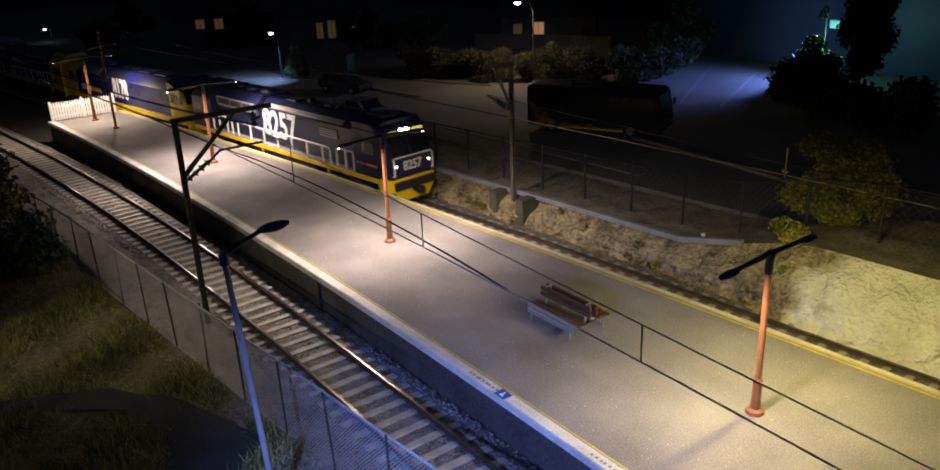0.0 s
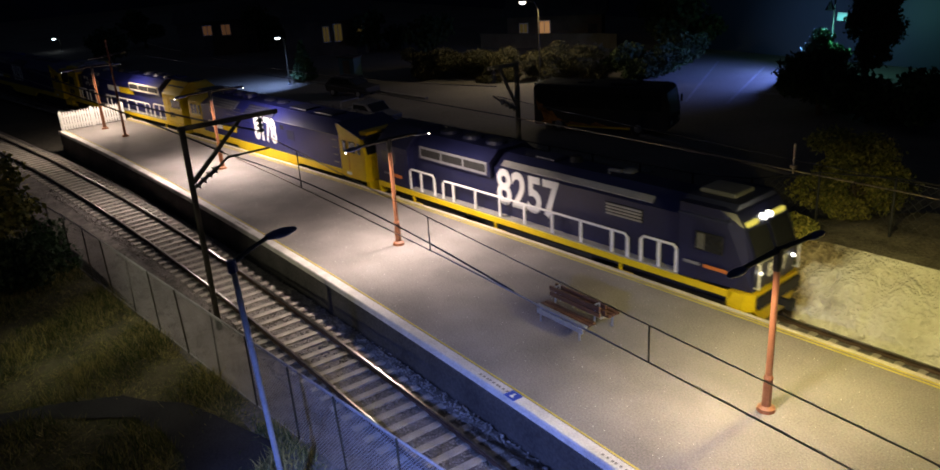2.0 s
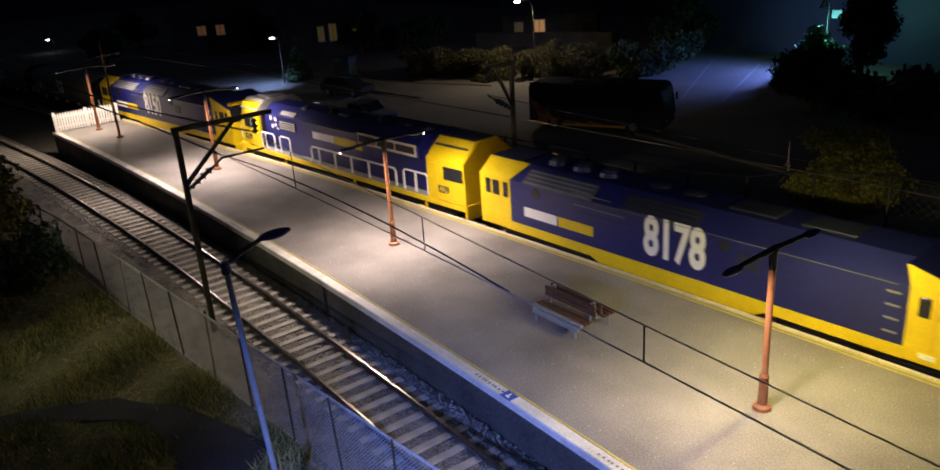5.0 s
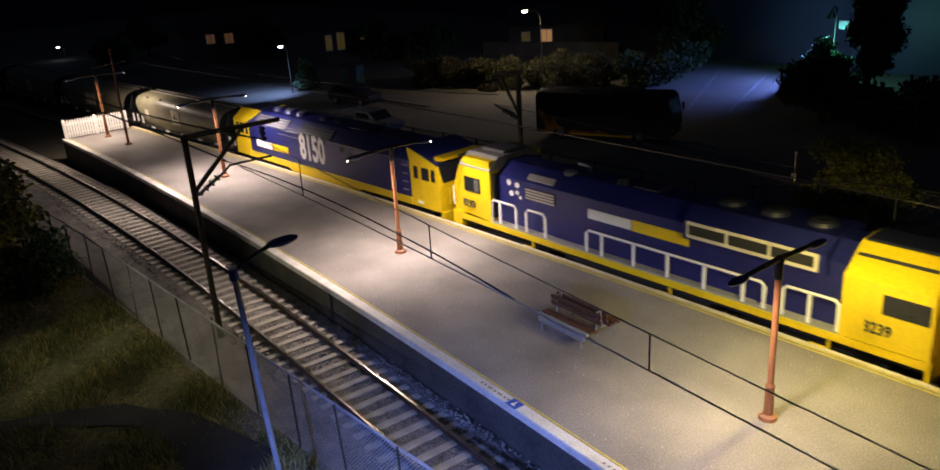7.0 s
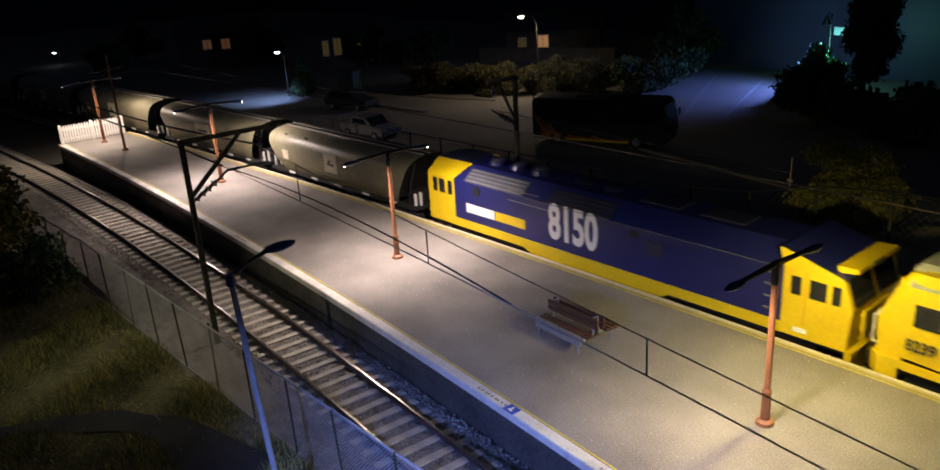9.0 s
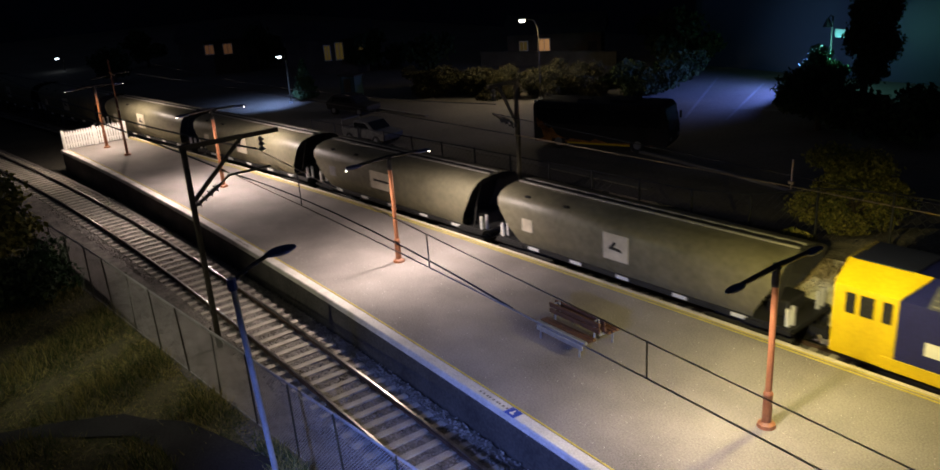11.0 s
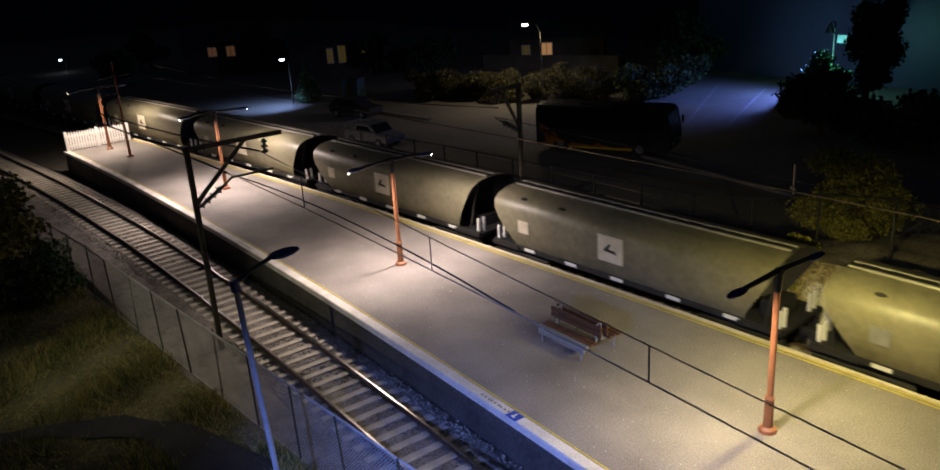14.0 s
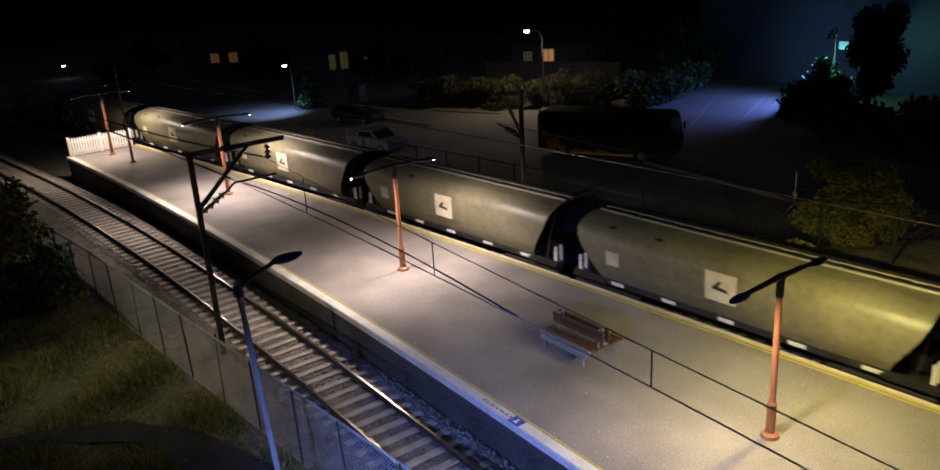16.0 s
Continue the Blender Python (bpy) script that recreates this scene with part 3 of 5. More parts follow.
def catenary_mast(label, x, y, z, h, reach, material, contact, group="overhead line masts"):
    """An angle-iron mast with a straight arm, a diagonal brace and a registration arm that reaches over the track."""
    s = 1 if reach > 0 else -1
    t = thing("catenary_mast", label, "mast", P(x, y, z), group)
    bm = BM()
    box(bm, -0.075, 0.075, -0.02, 0.02, 0, h)
    box(bm, -0.075, -0.045, -0.08, 0.08, 0, h)
    box(bm, 0.045, 0.075, -0.08, 0.08, 0, h)
    part("mast_column", bm, material, t)
    top = h
    bm = BM()
    box(bm, -0.06, 0.06, min(-0.12 * s, reach), max(-0.12 * s, reach), top - 0.15, top)
    part("top_arm", bm, material, t)
    bm = BM()
    m = 0.56 * reach
    prism(bm, [(0.05 * s, top - 1.98), (0.05 * s, top - 1.8), (m, top - 0.15), (m + 0.15 * s, top - 0.15)], -0.05, 0.05, "x")
    part("brace", bm, material, t, "diagonal brace")
    c = contact - z
    part("insulator", insulator(BM(), (0, 0.1 * s, c - 0.35), (0, 0.95 * s, c + 0.15), 0.15, 4), INSUL, t, "ribbed insulator")
    part("registration_arm", tube(BM(), [(0, 0.9 * s, c + 0.1), (0, 1.35 * s, c + 0.42), (0, abs(reach) * s * 0.86, c + 0.42)], 0.04), material, t)
    part("hanging_insulator", insulator(BM(), (0, reach * 0.80, top - 0.7), (0, reach * 0.80, top - 0.2), 0.13, 3), INSUL, t, "hanging insulator")
    return t


NT = near_track
catenary_mast("dark bronze overhead line mast with braced arm beside the near track", -26.0, 8.02, -0.3, 7.3, 3.3, MASTGREEN, 5.3)
catenary_mast("pale overhead line mast with braced arm in the rock niche", -26.8, 22.75, -0.35, 7.2, -1.55, MASTGREY, 5.2)


def wire(name, pts, r, material, label):
    return tagged(part(name, tube(BM(), pts, r, 5), material), label, "overhead wire")


def sag(line, x0, x1, z0, zm, z1, n=20):
    out = []
    for i in range(n + 1):
        u = i / n
        x = x0 + (x1 - x0) * u
        z = z0 * (1 - u) + z1 * u - 4 * u * (1 - u) * ((z0 + z1) / 2 - zm)
        out.append((x, line(x), z))
    return out


nl = lambda x: NT(x)[0]
# overhead line of the near track: messenger and contact wire with droppers
ol = thing("overhead_line", "sagging messenger and contact wires over the near track", "overhead wire", P(0, 0, 0))
ZC = 5.53
mess_z = lambda x: 6.20 + 0.00164 * (x + 5.0) ** 2
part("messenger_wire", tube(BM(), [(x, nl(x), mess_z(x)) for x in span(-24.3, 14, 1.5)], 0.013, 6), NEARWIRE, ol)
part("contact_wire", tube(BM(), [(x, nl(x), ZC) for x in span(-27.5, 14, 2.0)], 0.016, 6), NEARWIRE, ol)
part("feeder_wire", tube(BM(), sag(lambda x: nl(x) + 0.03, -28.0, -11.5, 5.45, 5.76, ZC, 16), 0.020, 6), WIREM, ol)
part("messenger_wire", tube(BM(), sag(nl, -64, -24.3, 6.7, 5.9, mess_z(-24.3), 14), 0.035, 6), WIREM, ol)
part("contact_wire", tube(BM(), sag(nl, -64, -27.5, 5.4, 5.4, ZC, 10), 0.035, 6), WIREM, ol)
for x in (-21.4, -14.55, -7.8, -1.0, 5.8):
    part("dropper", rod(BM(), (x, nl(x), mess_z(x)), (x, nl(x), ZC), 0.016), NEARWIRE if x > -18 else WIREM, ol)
# overhead line of the far track
fl = lambda x: far_track(x)[0] + 0.05
ol = thing("overhead_line", "thin bright overhead wires over the far track", "overhead wire", P(0, 0, 0))
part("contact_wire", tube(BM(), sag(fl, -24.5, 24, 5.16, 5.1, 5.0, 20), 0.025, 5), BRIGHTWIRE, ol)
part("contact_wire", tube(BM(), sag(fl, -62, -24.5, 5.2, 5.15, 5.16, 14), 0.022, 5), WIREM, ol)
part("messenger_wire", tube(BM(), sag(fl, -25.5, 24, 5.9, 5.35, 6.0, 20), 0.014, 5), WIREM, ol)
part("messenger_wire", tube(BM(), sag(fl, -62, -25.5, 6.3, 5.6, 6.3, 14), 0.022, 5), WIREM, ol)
part("dropper", rod(BM(), (-12.7, fl(-12.7), 5.95), (-12.7, fl(-12.7), 5.05), 0.03), BRIGHTWIRE, ol)
part("clamp", box(BM(), -0.1, 0.1, -0.06, 0.06, -0.05, 0.06, 0.02), BRIGHTWIRE, ol, "", P(-12.7, fl(-12.7), 5.25))


# mesh fence of the near track
fence = thing("mesh_fence", "galvanised wire mesh fence with slim posts along the grass bank", "fence", P(0, 0, 0))
ZF0, ZF1 = -0.42, 1.95
FX = span(-44, -4, 2.35)
post = None
for x in FX:
    at = P(x, fence_line(x), ZF0)
    if post is None:
        post = part("post", rod(BM(), (0, 0, 0), (0, 0, ZF1 - ZF0 + 0.05), 0.032, 0.028, 8), MASTGREEN, fence, "slim dark post", at)
    else:
        again(post, fence, at @ P(0, 0, 0, random.uniform(-2, 2), random.uniform(-3, 3), 0))
for z, r in ((ZF1, 0.035), (ZF0 + 0.12, 0.02)):
    part("top_rail" if r > 0.03 else "bottom_wire", tube(BM(), [(x, fence_line(x), z) for x in FX], r, 6), MESHWIRE, fence)
verts, faces = [], []
pitch, w, hgt = 0.10, 0.012, ZF1 - ZF0
for k in range(int(40 / pitch) + 15):
    for s in (-1, 1):
        x0 = -44 + k * pitch if s > 0 else -44 + k * pitch
        x1 = x0 + s * hgt
        a, b = (x0, ZF0), (x1, ZF1)
        if min(x0, x1) < -44 or max(x0, x1) > -4:
            continue
        n = len(verts)
        for (xx, zz) in (a, b):
            verts += [(xx - w, fence_line(xx) + 0.012 * s, zz), (xx + w, fence_line(xx) + 0.012 * s, zz)]
        faces.append((n, n + 1, n + 3, n + 2))
mesh = raw("wire_mesh", verts, faces, MESHWIRE, fence)
mesh["kind"] = "stuff"

# street lamp by the mesh fence
t = thing("street_lamp", "unlit street lamp whose pole is lit blue", "lamp", P(-15.31, 5.58, -0.3, 2.3, -1.8, 0))
part("pole", rod(BM(), (0, 0, 0), (0, 0, 6.4), 0.07, 0.065, 14), POLEDARK, t, "blue-lit pole")
part("base_flange", rod(BM(), (0, 0, 0), (0, 0, 0.2), 0.2, 0.18, 14), POLEBLUE, t)
part("pole_cap", rod(BM(), (0, 0, 6.35), (0, 0, 6.6), 0.11, 0.1, 12), LAMPCASING, t, "dark cap")
part("arm", tube(BM(), [(0, 0, 6.52), (-0.2, 0.5, 6.63), (-0.42, 1.0, 6.67)], 0.05, 8), DARKMETAL, t)
h = part("lamp_head", ball(BM(), (-0.58, 1.4, 6.63), 0.2, 0.9, 2.0, 0.5, 14, 8), LAMPCASING, t, "dark oval lamp head")
part("lens", ball(BM(), (-0.58, 1.4, 6.54), 0.09, 0.8, 1.5, 0.3, 12, 6), GLASSDARK, h, "unlit lens")

# picket fence at the platform's end
pf = thing("picket_fence", "white picket fence closing the platform's end", "fence", P(-60.25, 10.62, 1.0, 0, 0, 90.8))
L = 4.05
for z in (0.28, 0.92):
    part("rail", box(BM(), 0, L, -0.035, 0.035, z, z + 0.11), WHITE, pf)
pk = None
for i in range(24):
    at = P(0.05 + i * (L - 0.1) / 23, -0.06, 0.06)
    if pk is None:
        pk = part("picket", prism(BM(), [(-0.065, 0), (0.065, 0), (0.065, 1.1), (0, 1.24), (-0.065, 1.1)], -0.02, 0.02, "y"), WHITE, pf, "", at)
    else:
        again(pk, pf, at)
for i in range(3):
    part("post", prism(BM(), [(-0.1, 0), (0.1, 0), (0.1, 1.25), (0, 1.36), (-0.1, 1.25)], -0.1, 0.1, "y"), WHITE, pf, "", P(i * L / 2, 0.06, 0))

# back-to-back bench
bn = thing("platform_bench", "back-to-back bench with brown slats on grey metal frames", "bench", P(-15.92, 15.58, 1.0, 0, 0, -1.0))
for s in (-1, 1):
    for i in range(3):
        y = s * (0.32 + 0.165 * i)
        part("seat_slat", box(BM(), -1.05, 1.05, y - 0.066, y + 0.066, 0.43, 0.51, 0.02), BENCHMETAL if s < 0 and i == 2 else WOOD, bn)
    for i in range(2):
        part("back_slat", box(BM(), -1.08, 1.08, s * 0.12 - 0.035, s * 0.12 + 0.035, 0.60 + 0.19 * i, 0.75 + 0.19 * i, 0.02), WOOD, bn)
for x in (-0.85, 0.85):
    part("end_frame", tube(BM(), [(x, -0.72, 0), (x, -0.72, 0.42), (x, -0.12, 0.42), (x, -0.07, 0.95), (x, 0.07, 0.95), (x, 0.12, 0.42), (x, 0.64, 0.42), (x, 0.62, 0)], 0.04, 8), BENCHMETAL, bn, "bent grey tube frame")
part("front_panel", box(BM(), -1.0, 1.0, -0.76, -0.71, 0.25, 0.42, 0.02), BENCHMETAL, bn, "grey metal front panel")

# chain-link fence above the rock face
cf = thing("chain_fence", "black chain-link fence with posts on the verge", "fence", P(0, 0, 0))
line2 = lambda x: 24.95 + 0.10 * (x + 21)


def verge_z(x, y):
    y0, h = far_edge(x) + 4.45, bank_top(x)
    return h + (0.8 - h) * smooth(y0 + 2.5, y0 + 5, y) * smooth(-11, -17, x)


CX = span(-46.4, -4.4, 2.45)
post = None
for x in CX:
    at = P(x, line2(x), verge_z(x, line2(x)) - 0.1)
    if post is None:
        post = part("post", rod(BM(), (0, 0, 0), (0, 0, 2.15), 0.05, 0.045, 8), DARKMETAL, cf, "", at)
    else:
        again(post, cf, at)
part("top_rail", tube(BM(), [(x, line2(x), verge_z(x, line2(x)) + 2.0) for x in CX], 0.03, 6), DARKMETAL, cf)
verts, faces = [], []
for k in range(int(42 / 0.3)):
    for s in (-1, 1):
        x0 = -46 + k * 0.3
        x1 = x0 + s * 2.0
        if min(x0, x1) < -46 or max(x0, x1) > -4:
            continue
        n = len(verts)
        for xx, dz in ((x0, 0.02), (x1, 1.98)):
            zz = verge_z(xx, line2(xx)) + dz
            verts += [(xx - 0.007, line2(xx) + 0.01 * s, zz), (xx + 0.007, line2(xx) + 0.01 * s, zz)]
        faces.append((n, n + 1, n + 3, n + 2))
mesh = raw("wire_mesh", verts, faces, DARKMETAL, cf)
mesh["kind"] = "stuff"

# retaining slabs of the niche round the pale mast
for x, dy in ((-27.7, 0.1), (-25.9, 0.0)):
    s = thing("retaining_slab", "olive-grey concrete slab standing before the rock", "retaining slab", P(x, far_edge(x) + 3.55 + dy, -0.45), "retaining slabs")
    part("slab", box(BM(), -0.25, 0.25, -0.15, 0.9, 0, 1.4, 0.03), SLAB, s)
part("footing", rod(BM(), (-26.98, 22.57, -0.36), (-26.98, 22.57, 0.15), 0.17, 0.17, 12), WHITE, None)
bpy.data.objects["footing"].name = "mast_footing"
tagged(bpy.data.objects["mast_footing"], "white painted concrete footing of the pale mast", "footing")


# ---- the train ----
def bogie(parent, x, axles=3, wb=1.75):
    g = part("bogie_bolster", box(BM(), x - 0.4, x + 0.4, -1.0, 1.0, 0.55, 0.9), BLACK, parent)
    for s in (-1, 1):
        part("bogie_frame", box(BM(), x - wb - 0.6, x + wb + 0.6, s * 1.08 - 0.07, s * 1.08 + 0.07, 0.35, 0.85, 0.05), BLACK, g)
    for i in range(axles):
        ax = x - wb + 2 * wb * i / (axles - 1)
        for s in (-1, 1):
            rod(w := BM(), (ax, s * 0.68, 0.5), (ax, s * 0.82, 0.5), 0.5, 0.5, 18)
            part("wheel", w, BLACK, g)
        part("axle", rod(BM(), (ax, -0.7, 0.5), (ax, 0.7, 0.5), 0.08), BLACK, g)
    return g


def coupler(parent, x, s):
    part("coupler", box(box(BM(), min(x, x + 0.55 * s), max(x, x + 0.55 * s), -0.1, 0.1, 0.75, 0.95), min(x + 0.4 * s, x + 0.62 * s), max(x + 0.4 * s, x + 0.62 * s), -0.17, 0.17, 0.68, 1.0, 0.03), BLACK, parent)


def side_writing(parent, text, x, z, y, size, squeeze, material, fat=0.0, shift=0.0, name="road_number"):
    """Lettering on both sides of a vehicle."""
    for s in (-1, 1):
        writing(name, text, size, squeeze, parent, material, P(x + s * shift, s * (y + 0.012), z, 90, 0, 0 if s < 0 else 180), fat)


def handrail(parent, xs, y, z0, h, material):
    """A white handrail over the walkway with stanchions at xs."""
    s = part("handrail", tube(BM(), [(xs[0], y, z0 + h - 0.12), (xs[0] + 0.12, y, z0 + h), (xs[-1] - 0.12, y, z0 + h), (xs[-1], y, z0 + h - 0.12)], 0.045, 6), material, parent)
    for i, x in enumerate(xs):
        top = h - (0.12 if i in (0, len(xs) - 1) else 0)
        part("stanchion", box(BM(), x - 0.055, x + 0.055, y - 0.025, y + 0.025, z0, z0 + top), material, s)


def louvre(parent, x0, x1, y, z0, z1, n, material, backing=BLACK):
    for s in (-1, 1):
        b = part("louvre_panel", box(BM(), x0, x1, s * y - 0.02, s * y + 0.02, z0, z1), backing, parent)
        for i in range(n):
            z = z0 + (z1 - z0) * (i + 0.5) / n
            part("slat", box(BM(), x0 + 0.03, x1 - 0.03, s * (y + 0.03) - 0.025, s * (y + 0.03) + 0.025, z - 0.3 * (z1 - z0) / n, z + 0.2 * (z1 - z0) / n), material, b)


def hood_outline(w, z0, z1, cham):
    return [(-w, z0), (w, z0), (w, z1 - cham), (w - cham * 1.25, z1), (-w + cham * 1.25, z1), (-w, z1 - cham)]


def hood_loco(label, number, body, cabpaint, endpaint, front_lit, logo):
    """A hood diesel with a full-width cab in front, a full-width rear block and open walkways between."""
    t = thing("diesel_locomotive", label, "locomotive", P(0, 0, 0), "locomotives of the train")
    H = 9.8
    # underframe, sill stripe, tank
    part("underframe", box(BM(), -H, H, -1.2, 1.2, 0.95, 1.32), BLACK, t)
    part("fuel_tank", box(BM(), -3.2, 3.2, -1.25, 1.25, 0.3, 0.98, 0.12), BLACK, t, "black fuel tank")
    part("walkway", box(BM(), -7.4, 7.0, -1.44, 1.44, 1.42, 1.47), DECK, t, "light grey walkway deck")
    for s in (-1, 1):
        part("sill_stripe", box(BM(), -H, 9.0, s * 1.46 - 0.03, s * 1.46 + 0.03, 1.2, 1.42), LOCOYELLOW, t, "yellow sill stripe")
        for x in (-6.9, -1.5, 4.9):
            part("step", box(box(BM(), x - 0.3, x + 0.3, s * 1.43 - 0.05, s * 1.43 + 0.05, 0.82, 0.9), x - 0.3, x - 0.22, s * 1.43 - 0.05, s * 1.43 + 0.05, 0.82, 1.15), LOCOYELLOW, t, "yellow step")
    bogie(t, -6.4), bogie(t, 6.4)
    # hood
    part("hood", prism(BM(), hood_outline(1.08, 1.45, 3.86, 0.5), -7.4, 7.0, "x"), body, t)
    part("upper_hood", prism(BM(), hood_outline(1.30, 2.95, 3.98, 0.42), -6.8, -2.1, "x"), body, t, "wide radiator section")
    for s in (-1, 1):
        fr = part("radiator_frame", box(BM(), -6.6, -2.25, s * 1.30 - 0.03, s * 1.30 + 0.03, 3.02, 3.56), SILVER if number != "8239" else CREAM, t, "pale radiator frame")
        for i in range(3):
            x = -6.48 + 1.42 * i
            part("radiator_screen", box(BM(), x, x + 1.30, s * 1.34 - 0.012, s * 1.34 + 0.012, 3.14, 3.46), BLACK, fr)
        part("side_strip", prism(BM(), [(s * 1.0, 3.44), (s * 0.80, 3.60), (s * 0.83, 3.65), (s * 1.03, 3.48)], *((-1.7, 5.6) if front_lit else (3.9, 5.3)), "x"), HOPPERTOP, t, "pale edge strip")
    louvre(t, 3.72, 5.3, 1.10, 2.70, 3.16, 4, HOPPERTOP)
    for x in (-6.0, -4.5, -3.0):
        f = part("fan_housing", rod(BM(), (x, 0, 3.95), (x, 0, 4.1), 0.48, 0.42, 18), LOCOROOF, t)
        part("fan_grille", rod(BM(), (x, 0, 4.1), (x, 0, 4.13), 0.34, 0.3, 18), DARKMETAL, f)
    part("exhaust", rod(BM(), (1.2, 0.2, 3.84), (1.2, 0.2, 4.08), 0.26, 0.2, 14), BLACK, t)
    part("air_horn", tube(BM(), [(3.2, -0.3, 3.84), (3.2, -0.3, 4.02), (3.75, -0.3, 4.05)], 0.07), SILVER, t)
    part("roof_hatch", box(BM(), -0.4, 0.6, -0.4, 0.4, 3.84, 3.95, 0.04), LOCOROOF, t)
    part("roof_dome", ball(BM(), (3.6, 0.35, 3.86), 0.28, 1, 1, 0.5), SILVER, t)
    # rear block
    rb = part("rear_block", prism(BM(), hood_outline(1.45, 1.44, 4.0, 0.75), -H, -7.4, "x"), endpaint, t)
    part("rear_roof", prism(BM(), [(-1.0, 3.7), (1.0, 3.7), (0.5, 4.06), (-0.5, 4.06)], -H + 0.2, -7.5, "x"), LOCOROOF, rb)
    for s in (-1, 1):
        ch = prism(BM(), [(s * 1.47, 3.2), (s * 1.47, 3.27), (s * 0.62, 4.02), (s * 0.55, 3.99)], -H + 0.05, -7.45, "x")
        part("roof_chamfer", ch, LOCOROOF if endpaint is not LOCOYELLOW else endpaint, rb, "sloping roof panel")
        part("window", box(BM(), *((-9.35, -8.4) if front_lit else (-9.7, -8.5)), s * 1.46 - 0.02, s * 1.46 + 0.02, 2.42, 2.98), GLASSDARK if endpaint is LOCOYELLOW else WINDOWPALE, rb)
        part("door_panel", box(BM(), -8.1, -7.6, s * 1.46 - 0.015, s * 1.46 + 0.015, 1.6, 3.05), endpaint, rb)
        if front_lit:
            part("maker_bar", box(BM(), -9.3, -8.6, s * 1.465 - 0.012, s * 1.465 + 0.012, 1.87, 1.96), SILVER, rb)
            part("maker_bar", box(BM(), -8.55, -7.9, s * 1.465 - 0.012, s * 1.465 + 0.012, 1.83, 1.98), ORANGE, rb)
    # cab, with raked screen and a nose
    prof = [(7.0, 1.44), (9.55, 1.44), (9.6, 2.42), (9.17, 3.42), (8.85, 3.86), (8.5, 3.95), (7.0, 3.95)]
    bm = prism(BM(), prof, -1.45, 1.45, "y")
    for v in bm.verts:
        if v.co.x > 8.75:
            v.co.y *= 0.84
    cb = part("cab", bm, cabpaint, t)
    roofpaint = LOCOROOF if cabpaint is not LOCOYELLOW else DECK
    part("cab_roof", prism(BM(), [(-1.47, 3.55), (1.47, 3.55), (1.47, 3.62), (0.95, 4.06), (-0.95, 4.06), (-1.47, 3.62)], 6.95, 8.8, "x"), roofpaint, cb, "cab roof")
    part("roof_cooler", box(BM(), 7.1, 8.4, -0.55, 0.55, 4.04, 4.2, 0.06), SILVER, cb, "pale roof cooler")
    # black sheet that stands in for the shade behind the cab
    part("rear_cab_shade", box(BM(), 6.9, 7.02, -1.3, 1.3, 1.6, 3.4), BLACK, cb)
    for s in (-1, 1):
        part("side_window", box(BM(), 7.6, 8.6, s * 1.45 - 0.025, s * 1.45 + 0.025, 2.5, 3.12, 0.02), GLASSDARK, cb)
        part("window_blind", box(BM(), 7.68, 7.95, s * 1.455 - 0.028, s * 1.455 + 0.028, 2.55, 3.07), WINDOWPALE, cb)
        scr = prism(BM(), [(9.54, 2.52), (9.58, 2.52), (9.21, 3.36), (9.17, 3.36)], s * 0.6 - 0.52, s * 0.6 + 0.52, "y")
        part("windscreen", scr, GLASSDARK, cb)
        part("number_box", box(BM(), 9.05, 9.17, s * 0.78 - 0.3, s * 0.78 + 0.3, 3.43, 3.57), CABLIGHT if front_lit else LOCOYELLOW, cb, "lit number box" if front_lit else "number box")
        part("marker_light", rod(BM(), (9.6, s * 0.98, 2.05), (9.65, s * 0.98, 2.05), 0.055, 0.055, 10), HEADLIGHT if front_lit else SILVER, cb)
        part("ditch_light", rod(BM(), (9.67, s * 0.95, 1.2), (9.75, s * 0.95, 1.2), 0.085, 0.085, 12), HEADLIGHT if front_lit else SILVER, cb)
        part("grab_rail", tube(BM(), [(9.55, s * 1.16, 1.6), (9.71, s * 1.16, 1.6), (9.71, s * 1.16, 2.4), (9.55, s * 1.16, 2.4)], 0.035), RAILWHITE, cb)
        part("headlight", rod(BM(), (9.07, s * 0.17, 3.56), (9.21, s * 0.17, 3.56), 0.095, 0.095, 12), HEADLIGHT if front_lit else SILVER, cb)
    part("nose_rail", rod(BM(), (9.65, -1.1, 2.45), (9.65, 1.1, 2.45), 0.035), RAILWHITE, cb)
    part("buffer_beam", prism(BM(), [(8.85, -1.49), (9.4, -1.49), (9.67, -1.24), (9.67, 1.24), (9.4, 1.49), (8.85, 1.49)], 0.85, 1.43, "z"), LOCOYELLOW, t, "yellow buffer beam")
    part("pilot", prism(BM(), [(-1.2, 0.86), (1.2, 0.86), (0.85, 0.35), (-0.85, 0.35)], 9.45, 9.65, "x"), LOCOYELLOW, t, "yellow pilot")
    part("pilot", prism(BM(), [(-1.45, 1.44), (1.45, 1.44), (1.45, 0.8), (-1.45, 0.8)], -9.85, -9.72, "x"), LOCOYELLOW, t, "yellow pilot")
    coupler(t, 9.65, 1), coupler(t, -9.8, -1)
    # handrails
    for s in (-1, 1):
        y = s * 1.40
        runs = ([-7.35, -6.57, -5.63], [-5.04, -4.36, -2.94, -1.48, -0.09, 1.37, 2.79, 4.22, 4.90], [5.47, 6.2, 6.9]) if s < 0 else (
            [-7.35, -6.5, -5.67], [-5.09, -4.39, -3.01, -1.6, -0.2, 1.21, 1.92], [3.99, 5.01], [5.58, 6.5, 7.0])
        for xs in runs:
            handrail(t, xs, y, 1.47, 0.92 if len(xs) < 4 else 0.82, RAILWHITE)
